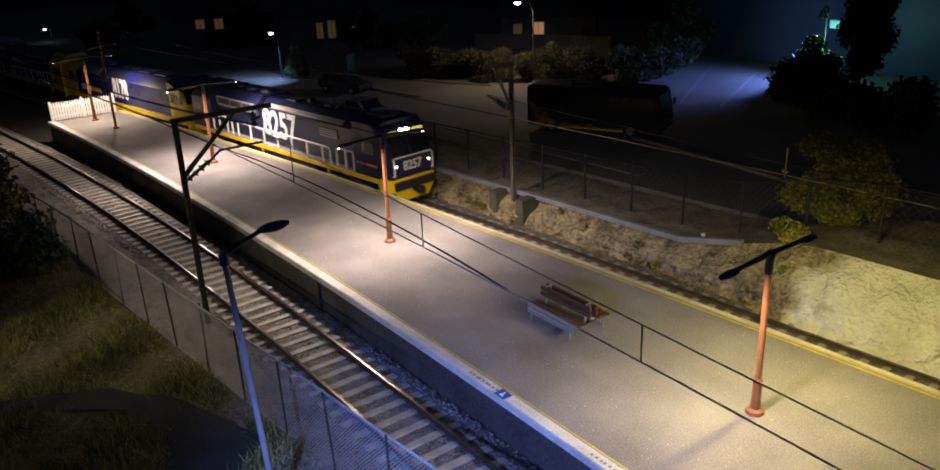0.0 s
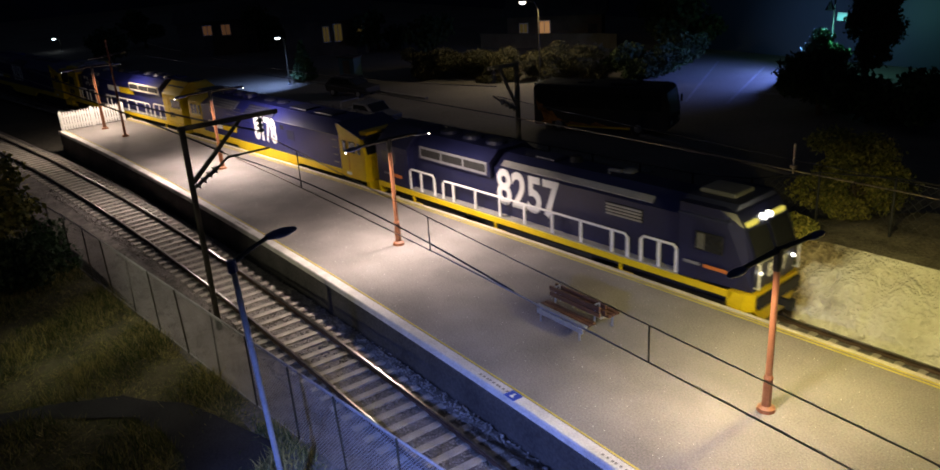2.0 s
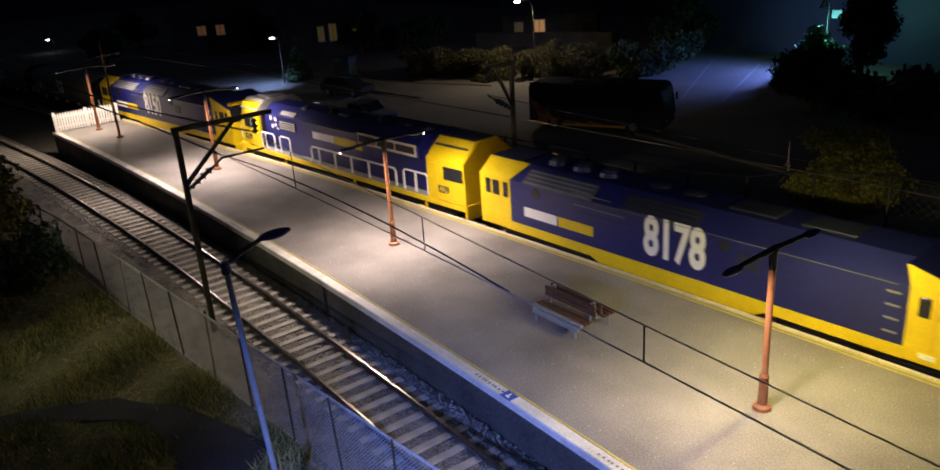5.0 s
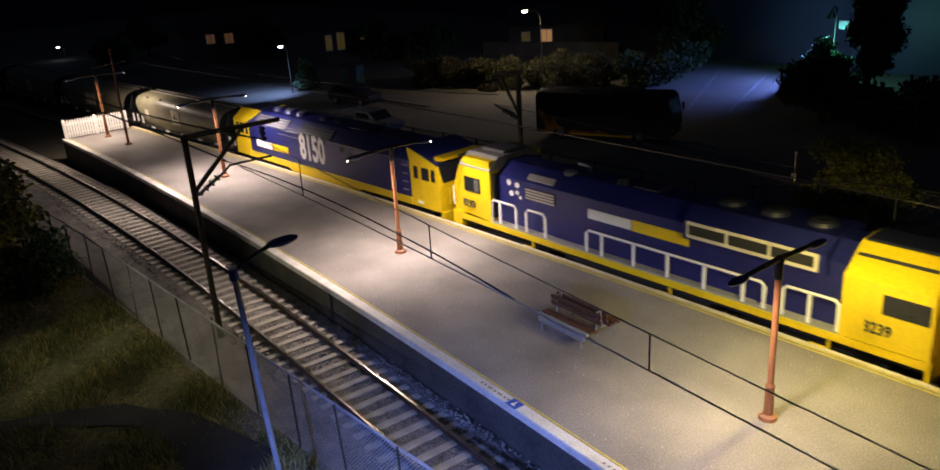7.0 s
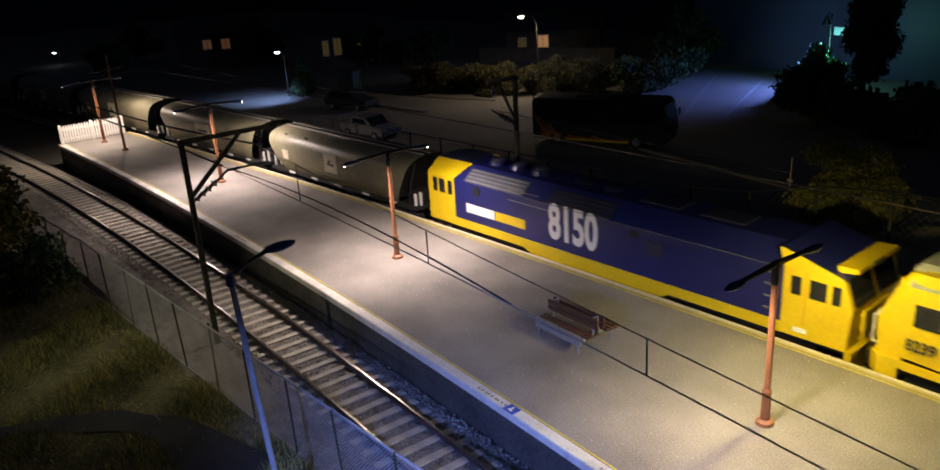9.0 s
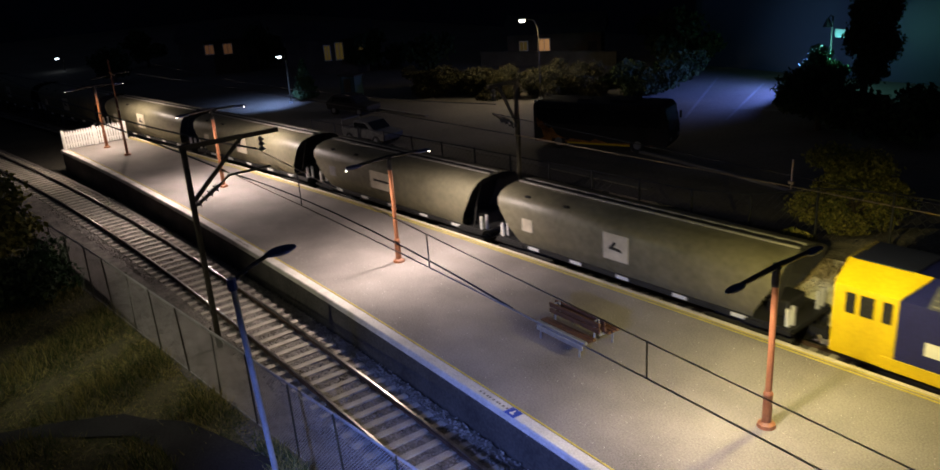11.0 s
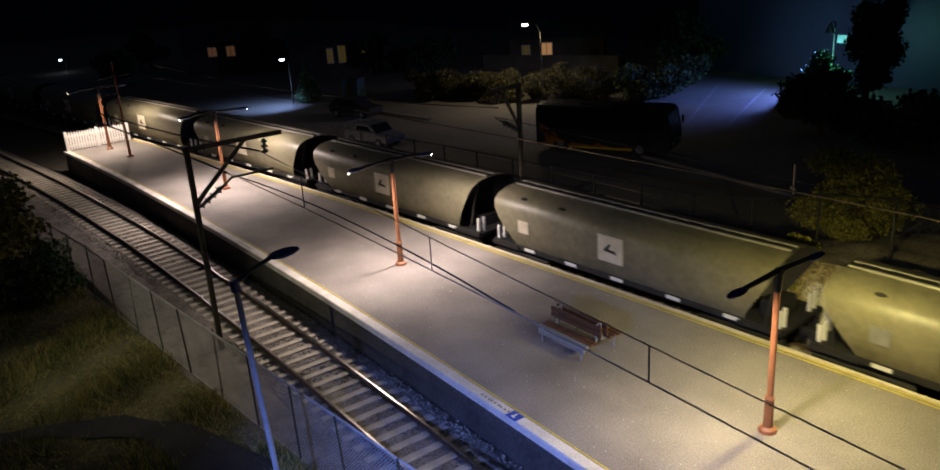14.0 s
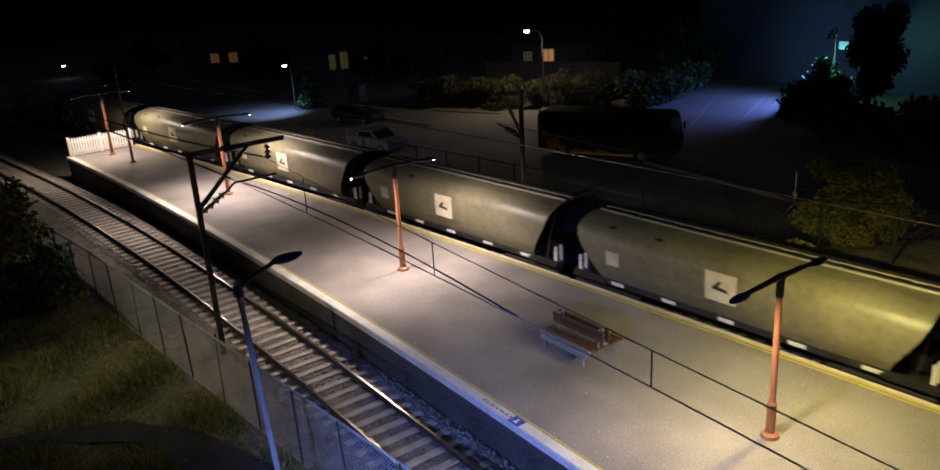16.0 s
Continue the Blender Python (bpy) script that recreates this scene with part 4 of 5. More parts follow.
    if logo:
        for s in (-1, 1):
            part("logo_plate", box(BM(), -2.1 if s < 0 else 0.15, -0.15 if s < 0 else 2.1, s * 1.10 - 0.012, s * 1.10 + 0.012, 2.62, 2.98), NUMWHITE, t, "white half of the operator's plain logo")
            part("logo_plate", box(BM(), -0.1 if s < 0 else -2.2, 2.2 if s < 0 else 0.1, s * 1.10 - 0.012, s * 1.10 + 0.012, 2.60, 3.0), ORANGE if number != "8239" else LOCOYELLOW, t, "yellow half of the operator's plain logo")
            for x, z, r in ((6.25, 3.18, 0.13), (5.78, 3.14, 0.12), (6.13, 2.75, 0.12), (5.80, 2.83, 0.10), (5.62, 2.66, 0.07)):
                part("star", rod(BM(), (x, s * 1.08, z), (x, s * 1.10, z), r, r, 7), NUMWHITE, t, "white star")
        side_writing(t, number, 8.35, 1.95, 1.45, 0.45, 0.85, DARKMETAL, 0.01)
        side_writing(t, number, -8.42, 1.93, 1.45, 0.45, 0.85, DARKMETAL, 0.01)
    else:
        side_writing(t, number, 0, 2.55, 1.08, 2.0, 0.84, NUMWHITE, 0.05, 0.25)
        for s in (-1, 1):
            part("maker_bar", box(BM(), 7.2, 7.8, s * 1.465 - 0.012, s * 1.465 + 0.012, 1.96, 2.06), SILVER, cb)
            part("maker_bar", box(BM(), 7.95, 8.8, s * 1.465 - 0.012, s * 1.465 + 0.012, 1.95, 2.06), ORANGE, cb)
    writing("road_number", number, 0.62, 0.9, t, NUMWHITE if not logo else DARKMETAL, P(9.625, 0, 1.98, 90, 0, 90), 0.012)
    return t


def body_loco(label, number, shift):
    """A full-width diesel: blue body, yellow ends, yellow skirt that swells over the tank."""
    t = thing("diesel_locomotive", label, "locomotive", P(0, 0, 0), "locomotives of the train")
    H = 9.25
    part("underframe", box(BM(), -H, H, -1.2, 1.2, 0.9, 1.3), BLACK, t)
    bogie(t, -5.9), bogie(t, 5.9)
    part("body", prism(BM(), hood_outline(1.45, 1.45, 3.70, 0.55), -7.5, 7.3, "x"), LOCOBLUE, t, "deep blue body")
    for s in (-1, 1):
        skirt = [(-7.8, 1.46), (7.3, 1.46), (7.3, 1.12), (3.4, 1.12), (2.6, 0.72), (-2.6, 0.72), (-3.4, 1.12), (-7.8, 1.12)]
        part("skirt", prism(BM(), skirt, s * 1.43, s * 1.49, "y"), LOCOYELLOW, t, "yellow skirt")
        part("logo_plate", box(BM(), -6.75, -5.05, s * 1.46 - 0.012, s * 1.46 + 0.012, 1.85, 2.22), NUMWHITE, t, "white half of the operator's plain logo")
        part("logo_plate", box(BM(), -4.97, -3.3, s * 1.46 - 0.012, s * 1.46 + 0.012, 1.85, 2.22), LOCOYELLOW, t, "yellow half of the operator's plain logo")
        for x0, x1, m, rib in ((-6.8, -3.4, SLATE, SILVER), (-2.1, 0.9, LOCOROOF, BLACK)):
            part("roof_chamfer", prism(BM(), [(s * 1.47, 3.15), (s * 1.47, 3.20), (s * 0.95, 3.60), (s * 0.95, 3.54)], x0, x1, "x"), m, t, "ribbed roof slope")
            for i in range(4):
                u = i / 3
                part("rib", rod(BM(), (x0 + 0.1, s * (1.44 - 0.42 * u), 3.23 + 0.33 * u), (x1 - 0.1, s * (1.44 - 0.42 * u), 3.23 + 0.33 * u), 0.025, 0.025, 5), rib, t)
        part("roof_seam", rod(BM(), (-3.3, s * 1.46, 3.14), (7.0, s * 1.46, 3.14), 0.018, 0.018, 5), SLATE, t)
        bm = BM()
        slope = [bm.verts.new((x, s * (y + d), z + d)) for d in (0, 0.02) for x, y, z in ((-7.5, 1.455, 3.15), (-7.5, 0.77, 3.705), (-7.0, 0.77, 3.705))]
        for f in ((0, 1, 2), (3, 5, 4), (0, 3, 4, 1), (1, 4, 5, 2), (2, 5, 3, 0)):
            bm.faces.new([slope[k] for k in f])
        part("yellow_corner", bm, LOCOYELLOW, t, "yellow slanting corner of the roof slope")
        for i in range(4):
            z = 2.3 + 0.22 * i
            part("grab_line", box(BM(), -4.2, -1.6 - 0.3 * i, s * 1.455 - 0.015, s * 1.455 + 0.015, z + 0.35, z + 0.375), SILVER if i % 2 else LOCOROOF, t)
            part("ladder_rung", box(BM(), 6.75, 7.1, s * 1.48 - 0.03, s * 1.48 + 0.03, 1.75 + 0.38 * i, 1.79 + 0.38 * i), SILVER, t)
        part("porthole", rod(BM(), (-6.1, s * 1.44, 2.85), (-6.1, s * 1.47, 2.85), 0.22, 0.22, 14), GLASSDARK, t)
        part("access_door", box(BM(), 2.4, 3.1, s * 1.455 - 0.015, s * 1.455 + 0.015, 2.3, 2.8), LOCOROOF, t)
        part("patch", box(BM(), 1.75 if s < 0 else -1.9, 2.1 if s < 0 else -1.55, s * 1.455 - 0.01, s * 1.455 + 0.01, 2.75, 3.0), BLACK, t)
    side_writing(t, number, 0, 2.45, 1.45, 1.85, 0.64, NUMWHITE, 0.06, shift)
    for x in (-6.2, -4.95, -3.7):
        f = part("fan_housing", rod(BM(), (x, 0, 3.68), (x, 0, 3.86), 0.46, 0.40, 16), LOCOBLUE, t)
        part("fan_grille", rod(BM(), (x, 0, 3.86), (x, 0, 3.90), 0.30, 0.26, 16), SLATE, f)
    for x in (-1.6, -0.2):
        part("roof_dome", ball(BM(), (x, 0.1, 3.69), 0.4, 1.1, 0.9, 0.35), LOCOROOF, t)
    for x in (2.2, 4.6):
        part("roof_hatch", box(BM(), x - 0.8, x + 0.8, -0.5, 0.5, 3.68, 3.77, 0.04), LOCOROOF, t)
    # cab
    prof = [(7.3, 1.12), (9.25, 1.12), (9.35, 2.38), (9.05, 3.22), (7.3, 3.74), (7.15, 3.74), (7.3, 3.2)]
    cb = part("cab", prism(BM(), prof, -1.46, 1.46, "y"), LOCOYELLOW, t, "yellow wedge-shaped cab")
    roof = prism(BM(), [(7.16, 3.72), (9.1, 3.17), (9.1, 3.24), (7.16, 3.78)], -1.43, 1.47, "y")
    part("cab_roof", roof, LOCOBLUE, cb, "dark blue sloping cab roof")
    part("screen_hood", prism(BM(), [(8.75, 3.30), (9.3, 3.38), (9.3, 3.52), (8.7, 3.5)], -1.2, 1.2, "y"), LOCOYELLOW, cb, "yellow hood over the screen")
    part("headlight", box(BM(), 9.25, 9.34, -0.3, 0.3, 3.36, 3.5, 0.02), DARKMETAL, cb)
    for s in (-1, 1):
        for x0, x1 in ((7.55, 7.85), (8.1, 8.6), (8.75, 9.0)):
            part("side_window", box(BM(), x0, x1, s * 1.46 - 0.025, s * 1.46 + 0.025, 2.42, 2.98, 0.02), GLASSDARK, cb)
        part("windscreen", prism(BM(), [(9.33, 2.45), (9.37, 2.45), (9.1, 3.22), (9.06, 3.22)], s * 0.7 - 0.6, s * 0.7 + 0.6, "y"), GLASSDARK, cb)
        part("door_line", box(BM(), 7.98, 8.0, s * 1.462 - 0.012, s * 1.462 + 0.012, 1.5, 3.2), ORANGE, cb)
        part("pale_plate", box(BM(), 7.7, 8.1, s * 1.465 - 0.012, s * 1.465 + 0.012, 1.28, 1.42), NUMWHITE, cb)
        part("grab_rail", tube(BM(), [(9.42, s * 1.1, 1.5), (9.52, s * 1.1, 1.5), (9.52, s * 1.1, 2.2), (9.42, s * 1.1, 2.2)], 0.035), LOCOYELLOW, cb)
    part("nose_panel", box(BM(), 9.3, 9.42, -0.8, 0.8, 1.55, 2.2, 0.03), LOCOYELLOW, cb)
    part("pilot", prism(BM(), [(-1.4, 1.12), (1.4, 1.12), (1.4, 0.7), (0.9, 0.4), (-0.9, 0.4), (-1.4, 0.7)], 9.2, 9.4, "x"), LOCOYELLOW, t, "yellow pilot")
    # rear end
    re = part("rear_end", prism(BM(), hood_outline(1.46, 1.12, 3.715, 0.55), -H, -7.5, "x"), LOCOYELLOW, t, "yellow flat rear end")
    for s in (-1, 1):
        for x0, x1 in ((-8.9, -8.62), (-8.5, -8.12), (-7.9, -7.64)):
            part("side_window", box(BM(), x0, x1, s * 1.465 - 0.025, s * 1.465 + 0.025, 2.4, 3.0, 0.02), GLASSDARK, re)
        part("rear_window", box(BM(), -H - 0.03, -H + 0.02, s * 0.7 - 0.3, s * 0.7 + 0.3, 2.5, 3.1), GLASSDARK, re)
    part("rear_roof", box(BM(), -H + 0.05, -7.45, -0.78, 0.78, 3.70, 3.74), LOCOROOF, re, "dark blue flat roof")
    coupler(t, 9.35, 1), coupler(t, -9.2, -1)
    return t


def hopper(label, sign):
    """A grain hopper with barrel sides, raked black ends, a walkway along the roof and bogies."""
    t = thing("hopper_wagon", label, "wagon", P(0, 0, 0), "hopper wagons of the train")
    # half cross-section (y, z), from sill up over the roof
    sec = [(1.08, 1.12), (1.24, 1.42), (1.39, 1.88), (1.44, 2.32), (1.43, 2.66), (1.34, 2.94), (1.12, 3.15), (0.74, 3.29), (0.3, 3.35)]
    ring = sec + [(-y, z) for y, z in reversed(sec)]

    def end(z):
        return 5.05 + 0.95 * smooth(1.1, 3.5, z) + 0.25 * math.sin(math.pi * (z - 1.1) / 2.6)

    bm = BM()
    stations = [-1, -0.5, 0, 0.5, 1]
    rings = [[bm.verts.new((s * end(z), y, z)) for y, z in ring] for s in stations]
    for a, b in zip(rings, rings[1:]):
        for i in range(len(ring) - 1):
            f = bm.faces.new((a[i], b[i], b[i + 1], a[i + 1]))
            f.smooth = True
    part("hopper_body", bm, HOPPER, t, "smooth barrel-sided body")
    for s in (-1, 1):
        bm = BM()
        n = len(sec)
        outer = [bm.verts.new((s * end(z), y, z)) for y, z in ring]
        inner = [bm.verts.new((s * (end(z) - 0.55 - 0.5 * (1 - abs(z - 2.6) / 1.6)), y * 0.8, z)) for y, z in ring]
        for i in range(len(ring) - 1):
            bm.faces.new((outer[i], inner[i], inner[i + 1], outer[i + 1]))
        for i in range(n - 1):
            bm.faces.new((inner[i], inner[i + 1], inner[2 * n - 2 - i], inner[2 * n - 1 - i]))
        part("end_sheet", bm, HOPPEREND, t, "recessed end sheet coloured black for its shade")
        part("end_platform", box(BM(), min(s * 4.9, s * 6.4), max(s * 4.9, s * 6.4), -1.25, 1.25, 1.0, 1.14), BLACK, t)
        for y in (-1.05, -0.75, 0.75, 1.05):
            part("end_post", box(BM(), s * 6.2 - 0.05, s * 6.2 + 0.05, y - 0.05, y + 0.05, 1.1, 1.75), RAILWHITE, t, "white end post")
        part("end_ladder", tube(BM(), [(s * 5.75, -1.1, 1.15), (s * 5.9, -1.0, 2.2), (s * 6.05, -0.8, 3.1)], 0.035, 5), BLACK, t)
        part("brake_gear", box(BM(), min(s * 5.2, s * 5.9), max(s * 5.2, s * 5.9), -0.5, 0.6, 1.14, 1.7, 0.08), BLACK, t)
        bogie(t, s * 4.9, 2, 0.9)
        coupler(t, s * 6.4, s)
        # roof edges and walkway
        part("roof_edge", prism(BM(), [(-5.95, 3.30), (5.95, 3.30), (5.95, 3.41), (-5.95, 3.41)], s * 0.20 - 0.04, s * 0.20 + 0.04, "y"), HOPPERTOP, t, "bright metal roof edge")
        part("sill", box(BM(), -6.4, 6.4, s * 1.12 - 0.06, s * 1.12 + 0.06, 1.02, 1.2), BLACK, t)
        for x in (-4.6, -2.4, -0.2, 2.2, 4.4):
            part("sill_plate", box(BM(), x, x + 0.55, s * 1.19 - 0.012, s * 1.19 + 0.012, 1.05, 1.17), RAILWHITE, t, "white reflector plate")
        part("hatch_hinge", ball(BM(), (-2.6, s * 1.10, 3.17), 0.09, 2.0, 1, 0.6, 8, 5), BLACK, t)
        part("hatch_hinge", ball(BM(), (-4.6, s * 1.10, 3.17), 0.09, 2.0, 1, 0.6, 8, 5), BLACK, t)
        # panels follow the lean of the side
        y, lean = 1.425, 94
        part("square_plate", box(BM(), -0.28, 0.28, -0.25, 0.25, 0, 0.02), CREAM if sign else SILVER, t, "small pale plate", P(-4.36 if s < 0 else 4.36, s * 1.43, 2.15, 90 if s < 0 else -90, 0, 0))
        if sign:
            pl = part("sign_plate", box(BM(), -0.55, 0.55, -0.48, 0.48, 0, 0.025), CREAM, t, "white sign plate with a dark mark", P(0, s * 1.432, 2.3, 90 if s < 0 else -90, 0, 0))
            part("sign_mark", prism(BM(), [(-0.32, -0.08), (0.32, -0.14), (0.2, -0.02), (-0.08, 0.0), (0.05, 0.18), (-0.05, 0.2)], 0.02, 0.04, "z"), BLACK, pl)
        else:
            pl = part("sign_plate", box(BM(), -0.88, 0.88, -0.42, 0.42, 0, 0.025), CREAM, t, "long pale sign plate", P(0.2 * s, s * 1.432, 2.3, 90 if s < 0 else -90, 0, 0))
            part("sign_mark", box(BM(), -0.6, 0.6, -0.05, 0.05, 0.02, 0.04), BLACK, pl)
    part("roof_walkway", box(BM(), -5.9, 5.9, -0.16, 0.16, 3.33, 3.37), HOPPEREND, t)
    for i in range(15):
        x = -5.5 + 11 * i / 14
        part("walkway_slat", box(BM(), x - 0.22, x + 0.22, -0.15, 0.15, 3.37, 3.385), BLACK, t)
    return t


LEAD = [(0.5 * i, -30.42 + 9.012 * 0.5 * i) for i in range(33)]      # the nose of the train runs at an even speed
TRAIN = [(hood_loco("navy hood diesel locomotive with white handrails and lit headlights", "8257", LOCONAVY, LOCONAVY, LOCONAVY, True, False), -10.2),
         (body_loco("blue full-width diesel locomotive with yellow ends", "8178", -0.1), -30.3),
         (hood_loco("blue hood diesel locomotive with yellow cab and white handrails", "8239", LOCOBLUE, LOCOYELLOW, LOCOYELLOW, False, True), -50.35),
         (body_loco("blue full-width diesel locomotive with yellow ends", "8150", 0.85), -69.9)]
first, plain = hopper("khaki-grey barrel-sided grain hopper with white sign", True), hopper("khaki-grey barrel-sided grain hopper with long sign", False)
for k in range(9):
    src = plain if k == 1 else first
    used = [v for v, _ in TRAIN]
    TRAIN.append((src if src not in used else copy_thing(src, P(0, 0, 0)), -86.85 - 13.68 * k))


# ---- greenery ----
def leaves(name, parent, lumps, count, size, material, seed):
    """A crown of small leaf clumps scattered in the shells of several lumps (x, y, z, rx, ry, rz)."""
    r = np.random.RandomState(seed)
    w = np.array([l[3] * l[4] * l[5] for l in lumps]) ** 0.67
    which = r.choice(len(lumps), count, p=w / w.sum())
    L = np.array(lumps)[which]
    d = r.normal(size=(count, 3))
    d /= np.linalg.norm(d, axis=1)[:, None]
    rad = r.uniform(0.35, 1.0, count) ** 0.45 * (1 + 0.16 * r.normal(size=count))
    c = L[:, :3] + d * L[:, 3:] * rad[:, None]
    a = r.normal(size=(count, 3))
    a /= np.linalg.norm(a, axis=1)[:, None]
    b = np.cross(a, r.normal(size=(count, 3)))
    b /= np.linalg.norm(b, axis=1)[:, None]
    s = size * r.uniform(0.5, 1.3, count)[:, None]
    v = np.stack([c - a * s, c + b * s * 0.55, c + a * s, c - b * s * 0.55], 1).reshape(-1, 3)
    f = [(4 * i, 4 * i + 1, 4 * i + 2, 4 * i + 3) for i in range(count)]
    return raw(name, v, f, material, parent)


def plant(kind, label, x, y, z, trunk, lumps, count, size, material, seed):
    t = thing(kind, label, "tree" if "tree" in kind else "bush", P(x, y, z))
    rr = random.Random(seed)
    bm = BM()
    h = trunk[0]
    p = Vector((0, 0, -0.15))
    pts = [p]
    for i in range(5):
        p = Vector((rr.uniform(-0.12, 0.12) * (i + 1) * 0.5, rr.uniform(-0.12, 0.12) * (i + 1) * 0.5, h * (i + 1) / 5))
        pts.append(p)
    for i in range(5):
        rod(bm, pts[i], pts[i + 1], trunk[1] * (1 - 0.13 * i), trunk[1] * (1 - 0.13 * (i + 1)), 8)
    part("trunk", bm, BARK, t)
    for l in lumps[:6]:
        a = pts[rr.choice((2, 3, 4))]
        bm = BM()
        mid = (a + Vector(l[:3])) / 2 + Vector((0, 0, 0.2))
        rod(bm, a, mid, trunk[1] * 0.45, trunk[1] * 0.3, 6)
        rod(bm, mid, l[:3], trunk[1] * 0.3, trunk[1] * 0.08, 6)
        part("limb", bm, BARK, t)
    leaves("crown", t, lumps, count, size, material, seed)
    return t


def lumpy(seed, n, wide, low, high, r):
    q = random.Random(seed)
    return [(q.uniform(-wide, wide), q.uniform(-wide, wide), q.uniform(low, high), r * q.uniform(0.6, 1.2), r * q.uniform(0.6, 1.2), r * q.uniform(0.5, 0.9)) for _ in range(n)]


plant("broadleaf_tree", "dark leafy tree at the foot of the grass bank", -39.5, 2.6, -0.4, (2.6, 0.28), lumpy(1, 9, 1.9, 2.2, 4.2, 1.35), 7000, 0.17, LEAFOLIVE, 1)
plant("bush", "blue-green undergrowth beside the mesh fence", -38.0, 3.4, -0.4, (0.7, 0.12), lumpy(2, 8, 1.8, 0.4, 1.2, 0.9), 4200, 0.12, LEAFBLUE, 2)
plant("bush", "dark shrub spilling over the grass bank", -35.6, 2.4, -0.4, (0.9, 0.14), lumpy(3, 8, 1.7, 0.6, 2.0, 0.95), 4500, 0.14, LEAF, 3)
plant("broadleaf_tree", "dark leafy tree beside the grass bank", -43.5, 0.8, -0.4, (2.6, 0.3), lumpy(4, 8, 2.4, 1.6, 4.4, 1.6), 5000, 0.2, LEAF, 4)
plant("bush", "olive shrub lit from the platform, behind the chain-link fence", -14.3, 28.0, 1.5, (1.2, 0.12), lumpy(5, 13, 1.0, 0.6, 2.9, 0.78), 17000, 0.075, LEAFOLIVE, 5)
plant("bush", "low green shrub on the rock edge", -14.2, 24.3, 1.75, (0.3, 0.06), lumpy(6, 5, 0.5, 0.2, 0.5, 0.45), 1500, 0.09, LEAFOLIVE, 6)
plant("broadleaf_tree", "tall dark tree beside the lit lantern", -25.8, 50.3, 1.0, (4.0, 0.3), [(0.2, 0, 5.4, 1.25, 1.25, 1.4), (-0.6, 0.2, 4.2, 0.95, 0.95, 1.0), (0.8, 0.1, 4.0, 1.1, 1.1, 1.2), (0.3, 0, 2.6, 1.0, 1.0, 1.0), (1.0, 0.3, 6.3, 0.8, 0.8, 0.9), (-0.5, 0, 6.1, 0.7, 0.7, 0.8)], 9000, 0.15, LEAF, 7)
plant("bush", "big dark bush beside the road", -24.8, 43.6, 1.0, (1.6, 0.2), lumpy(8, 12, 1.7, 0.8, 3.3, 1.15), 11000, 0.15, LEAF, 8)
plant("bush", "dark bush beside the road", -20.5, 44.5, 1.0, (1.4, 0.2), lumpy(9, 8, 2.0, 0.6, 2.4, 1.2), 4500, 0.2, LEAF, 9)
for i, (x, y) in enumerate(((-55.6, 37.4), (-53.2, 38.7), (-50.8, 40.0), (-48.6, 41.3), (-46.6, 43.0), (-44.8, 45.0))):
    plant("hedge_bush", "olive hedge below the garden wall", x, y, 0.95, (0.9, 0.1), lumpy(20 + i, 13, 1.7, 0.2, 1.9, 0.85), 11000, 0.09, HEDGE, 20 + i)
for i, (x, y) in enumerate(((-40.2, 46.6), (-41.4, 49.8), (-42.6, 53.2), (-44.6, 56.4), (-43.6, 48.0))):
    plant("bush", "dark bush along the unlit side of the road", x, y, 0.95, (0.8, 0.12), lumpy(60 + i, 9, 1.2, 0.3, 1.7, 0.95), 3600, 0.17, LEAF, 60 + i)
for i, (x, y, h) in enumerate(((-45.0, 57.0, 5.0), (-47.5, 58.5, 4.8), (-51, 62, 4.4), (-66, 45, 3.4), (-72, 43, 4), (-79, 40, 3.6), (-86, 37, 4.2), (-95, 33, 4), (-102, 29, 4), (-90, 22, 3.6), (-12, 48, 3.6), (-8, 40, 3.2))):
    plant("broadleaf_tree", "dark tree standing at the back of the layout", x, y, 0.9, (h * 0.5, 0.2), lumpy(40 + i, 7, 1.7, h * 0.35, h * 0.9, 1.3), 2200, 0.26, LEAF, 40 + i)
cone = [(0, 0, 0.5 + 0.42 * i, 1.0 - 0.13 * i, 1.0 - 0.13 * i, 0.4) for i in range(7)]
plant("conifer_tree", "small green conifer under the cool street lamp", -63.0, 30.2, 0.95, (2.8, 0.12), cone, 3200, 0.15, LEAFBLUE, 70)
for i in range(30):
    x = -34 + 0.72 * i + random.uniform(-0.5, 0.5)
    up = random.random()
    plant("bush", "small scrub tuft on the rock face", x, far_edge(x) + bank_foot(x) + 0.25 + 0.8 * up, -0.35 + bank_top(x) * up * 0.8, (0.15, 0.03), lumpy(80 + i, 4, 0.22, 0.05, 0.25, 0.22), 260, 0.07, LEAFOLIVE, 80 + i)

# dry grass on the near bank
r = np.random.RandomState(9)
N = 76000
gx = r.uniform(-37, -12, N)
gy = np.array([fence_line(x) for x in gx]) - 0.15 - r.uniform(0, 1, N) ** 1.2 * 11.5


# borders of the painted shadow arc on the bank
LEFT = [(-25.6, 0.2), (-25.1, 1.8), (-24.3, 3.1), (-23.8, 4.1), (-22.1, 5.4), (-20.0, 6.1), (-18.2, 6.6)]
RIGHT = [(-24.6, 0.0), (-24.3, 1.6), (-23.3, 2.9), (-22.3, 4.0), (-21.1, 4.4), (-19.6, 4.5), (-16.0, 3.6)]


def in_shade_arc(x, y):
    ring = LEFT + RIGHT[::-1]
    inside = np.zeros(len(x), bool)
    for (x0, y0), (x1, y1) in zip(ring, ring[1:] + ring[:1]):
        cut = (y0 > y) != (y1 > y)
        inside ^= cut & (x < (x1 - x0) * (y - y0) / ((y1 - y0) or 1e-9) + x0)
    return inside


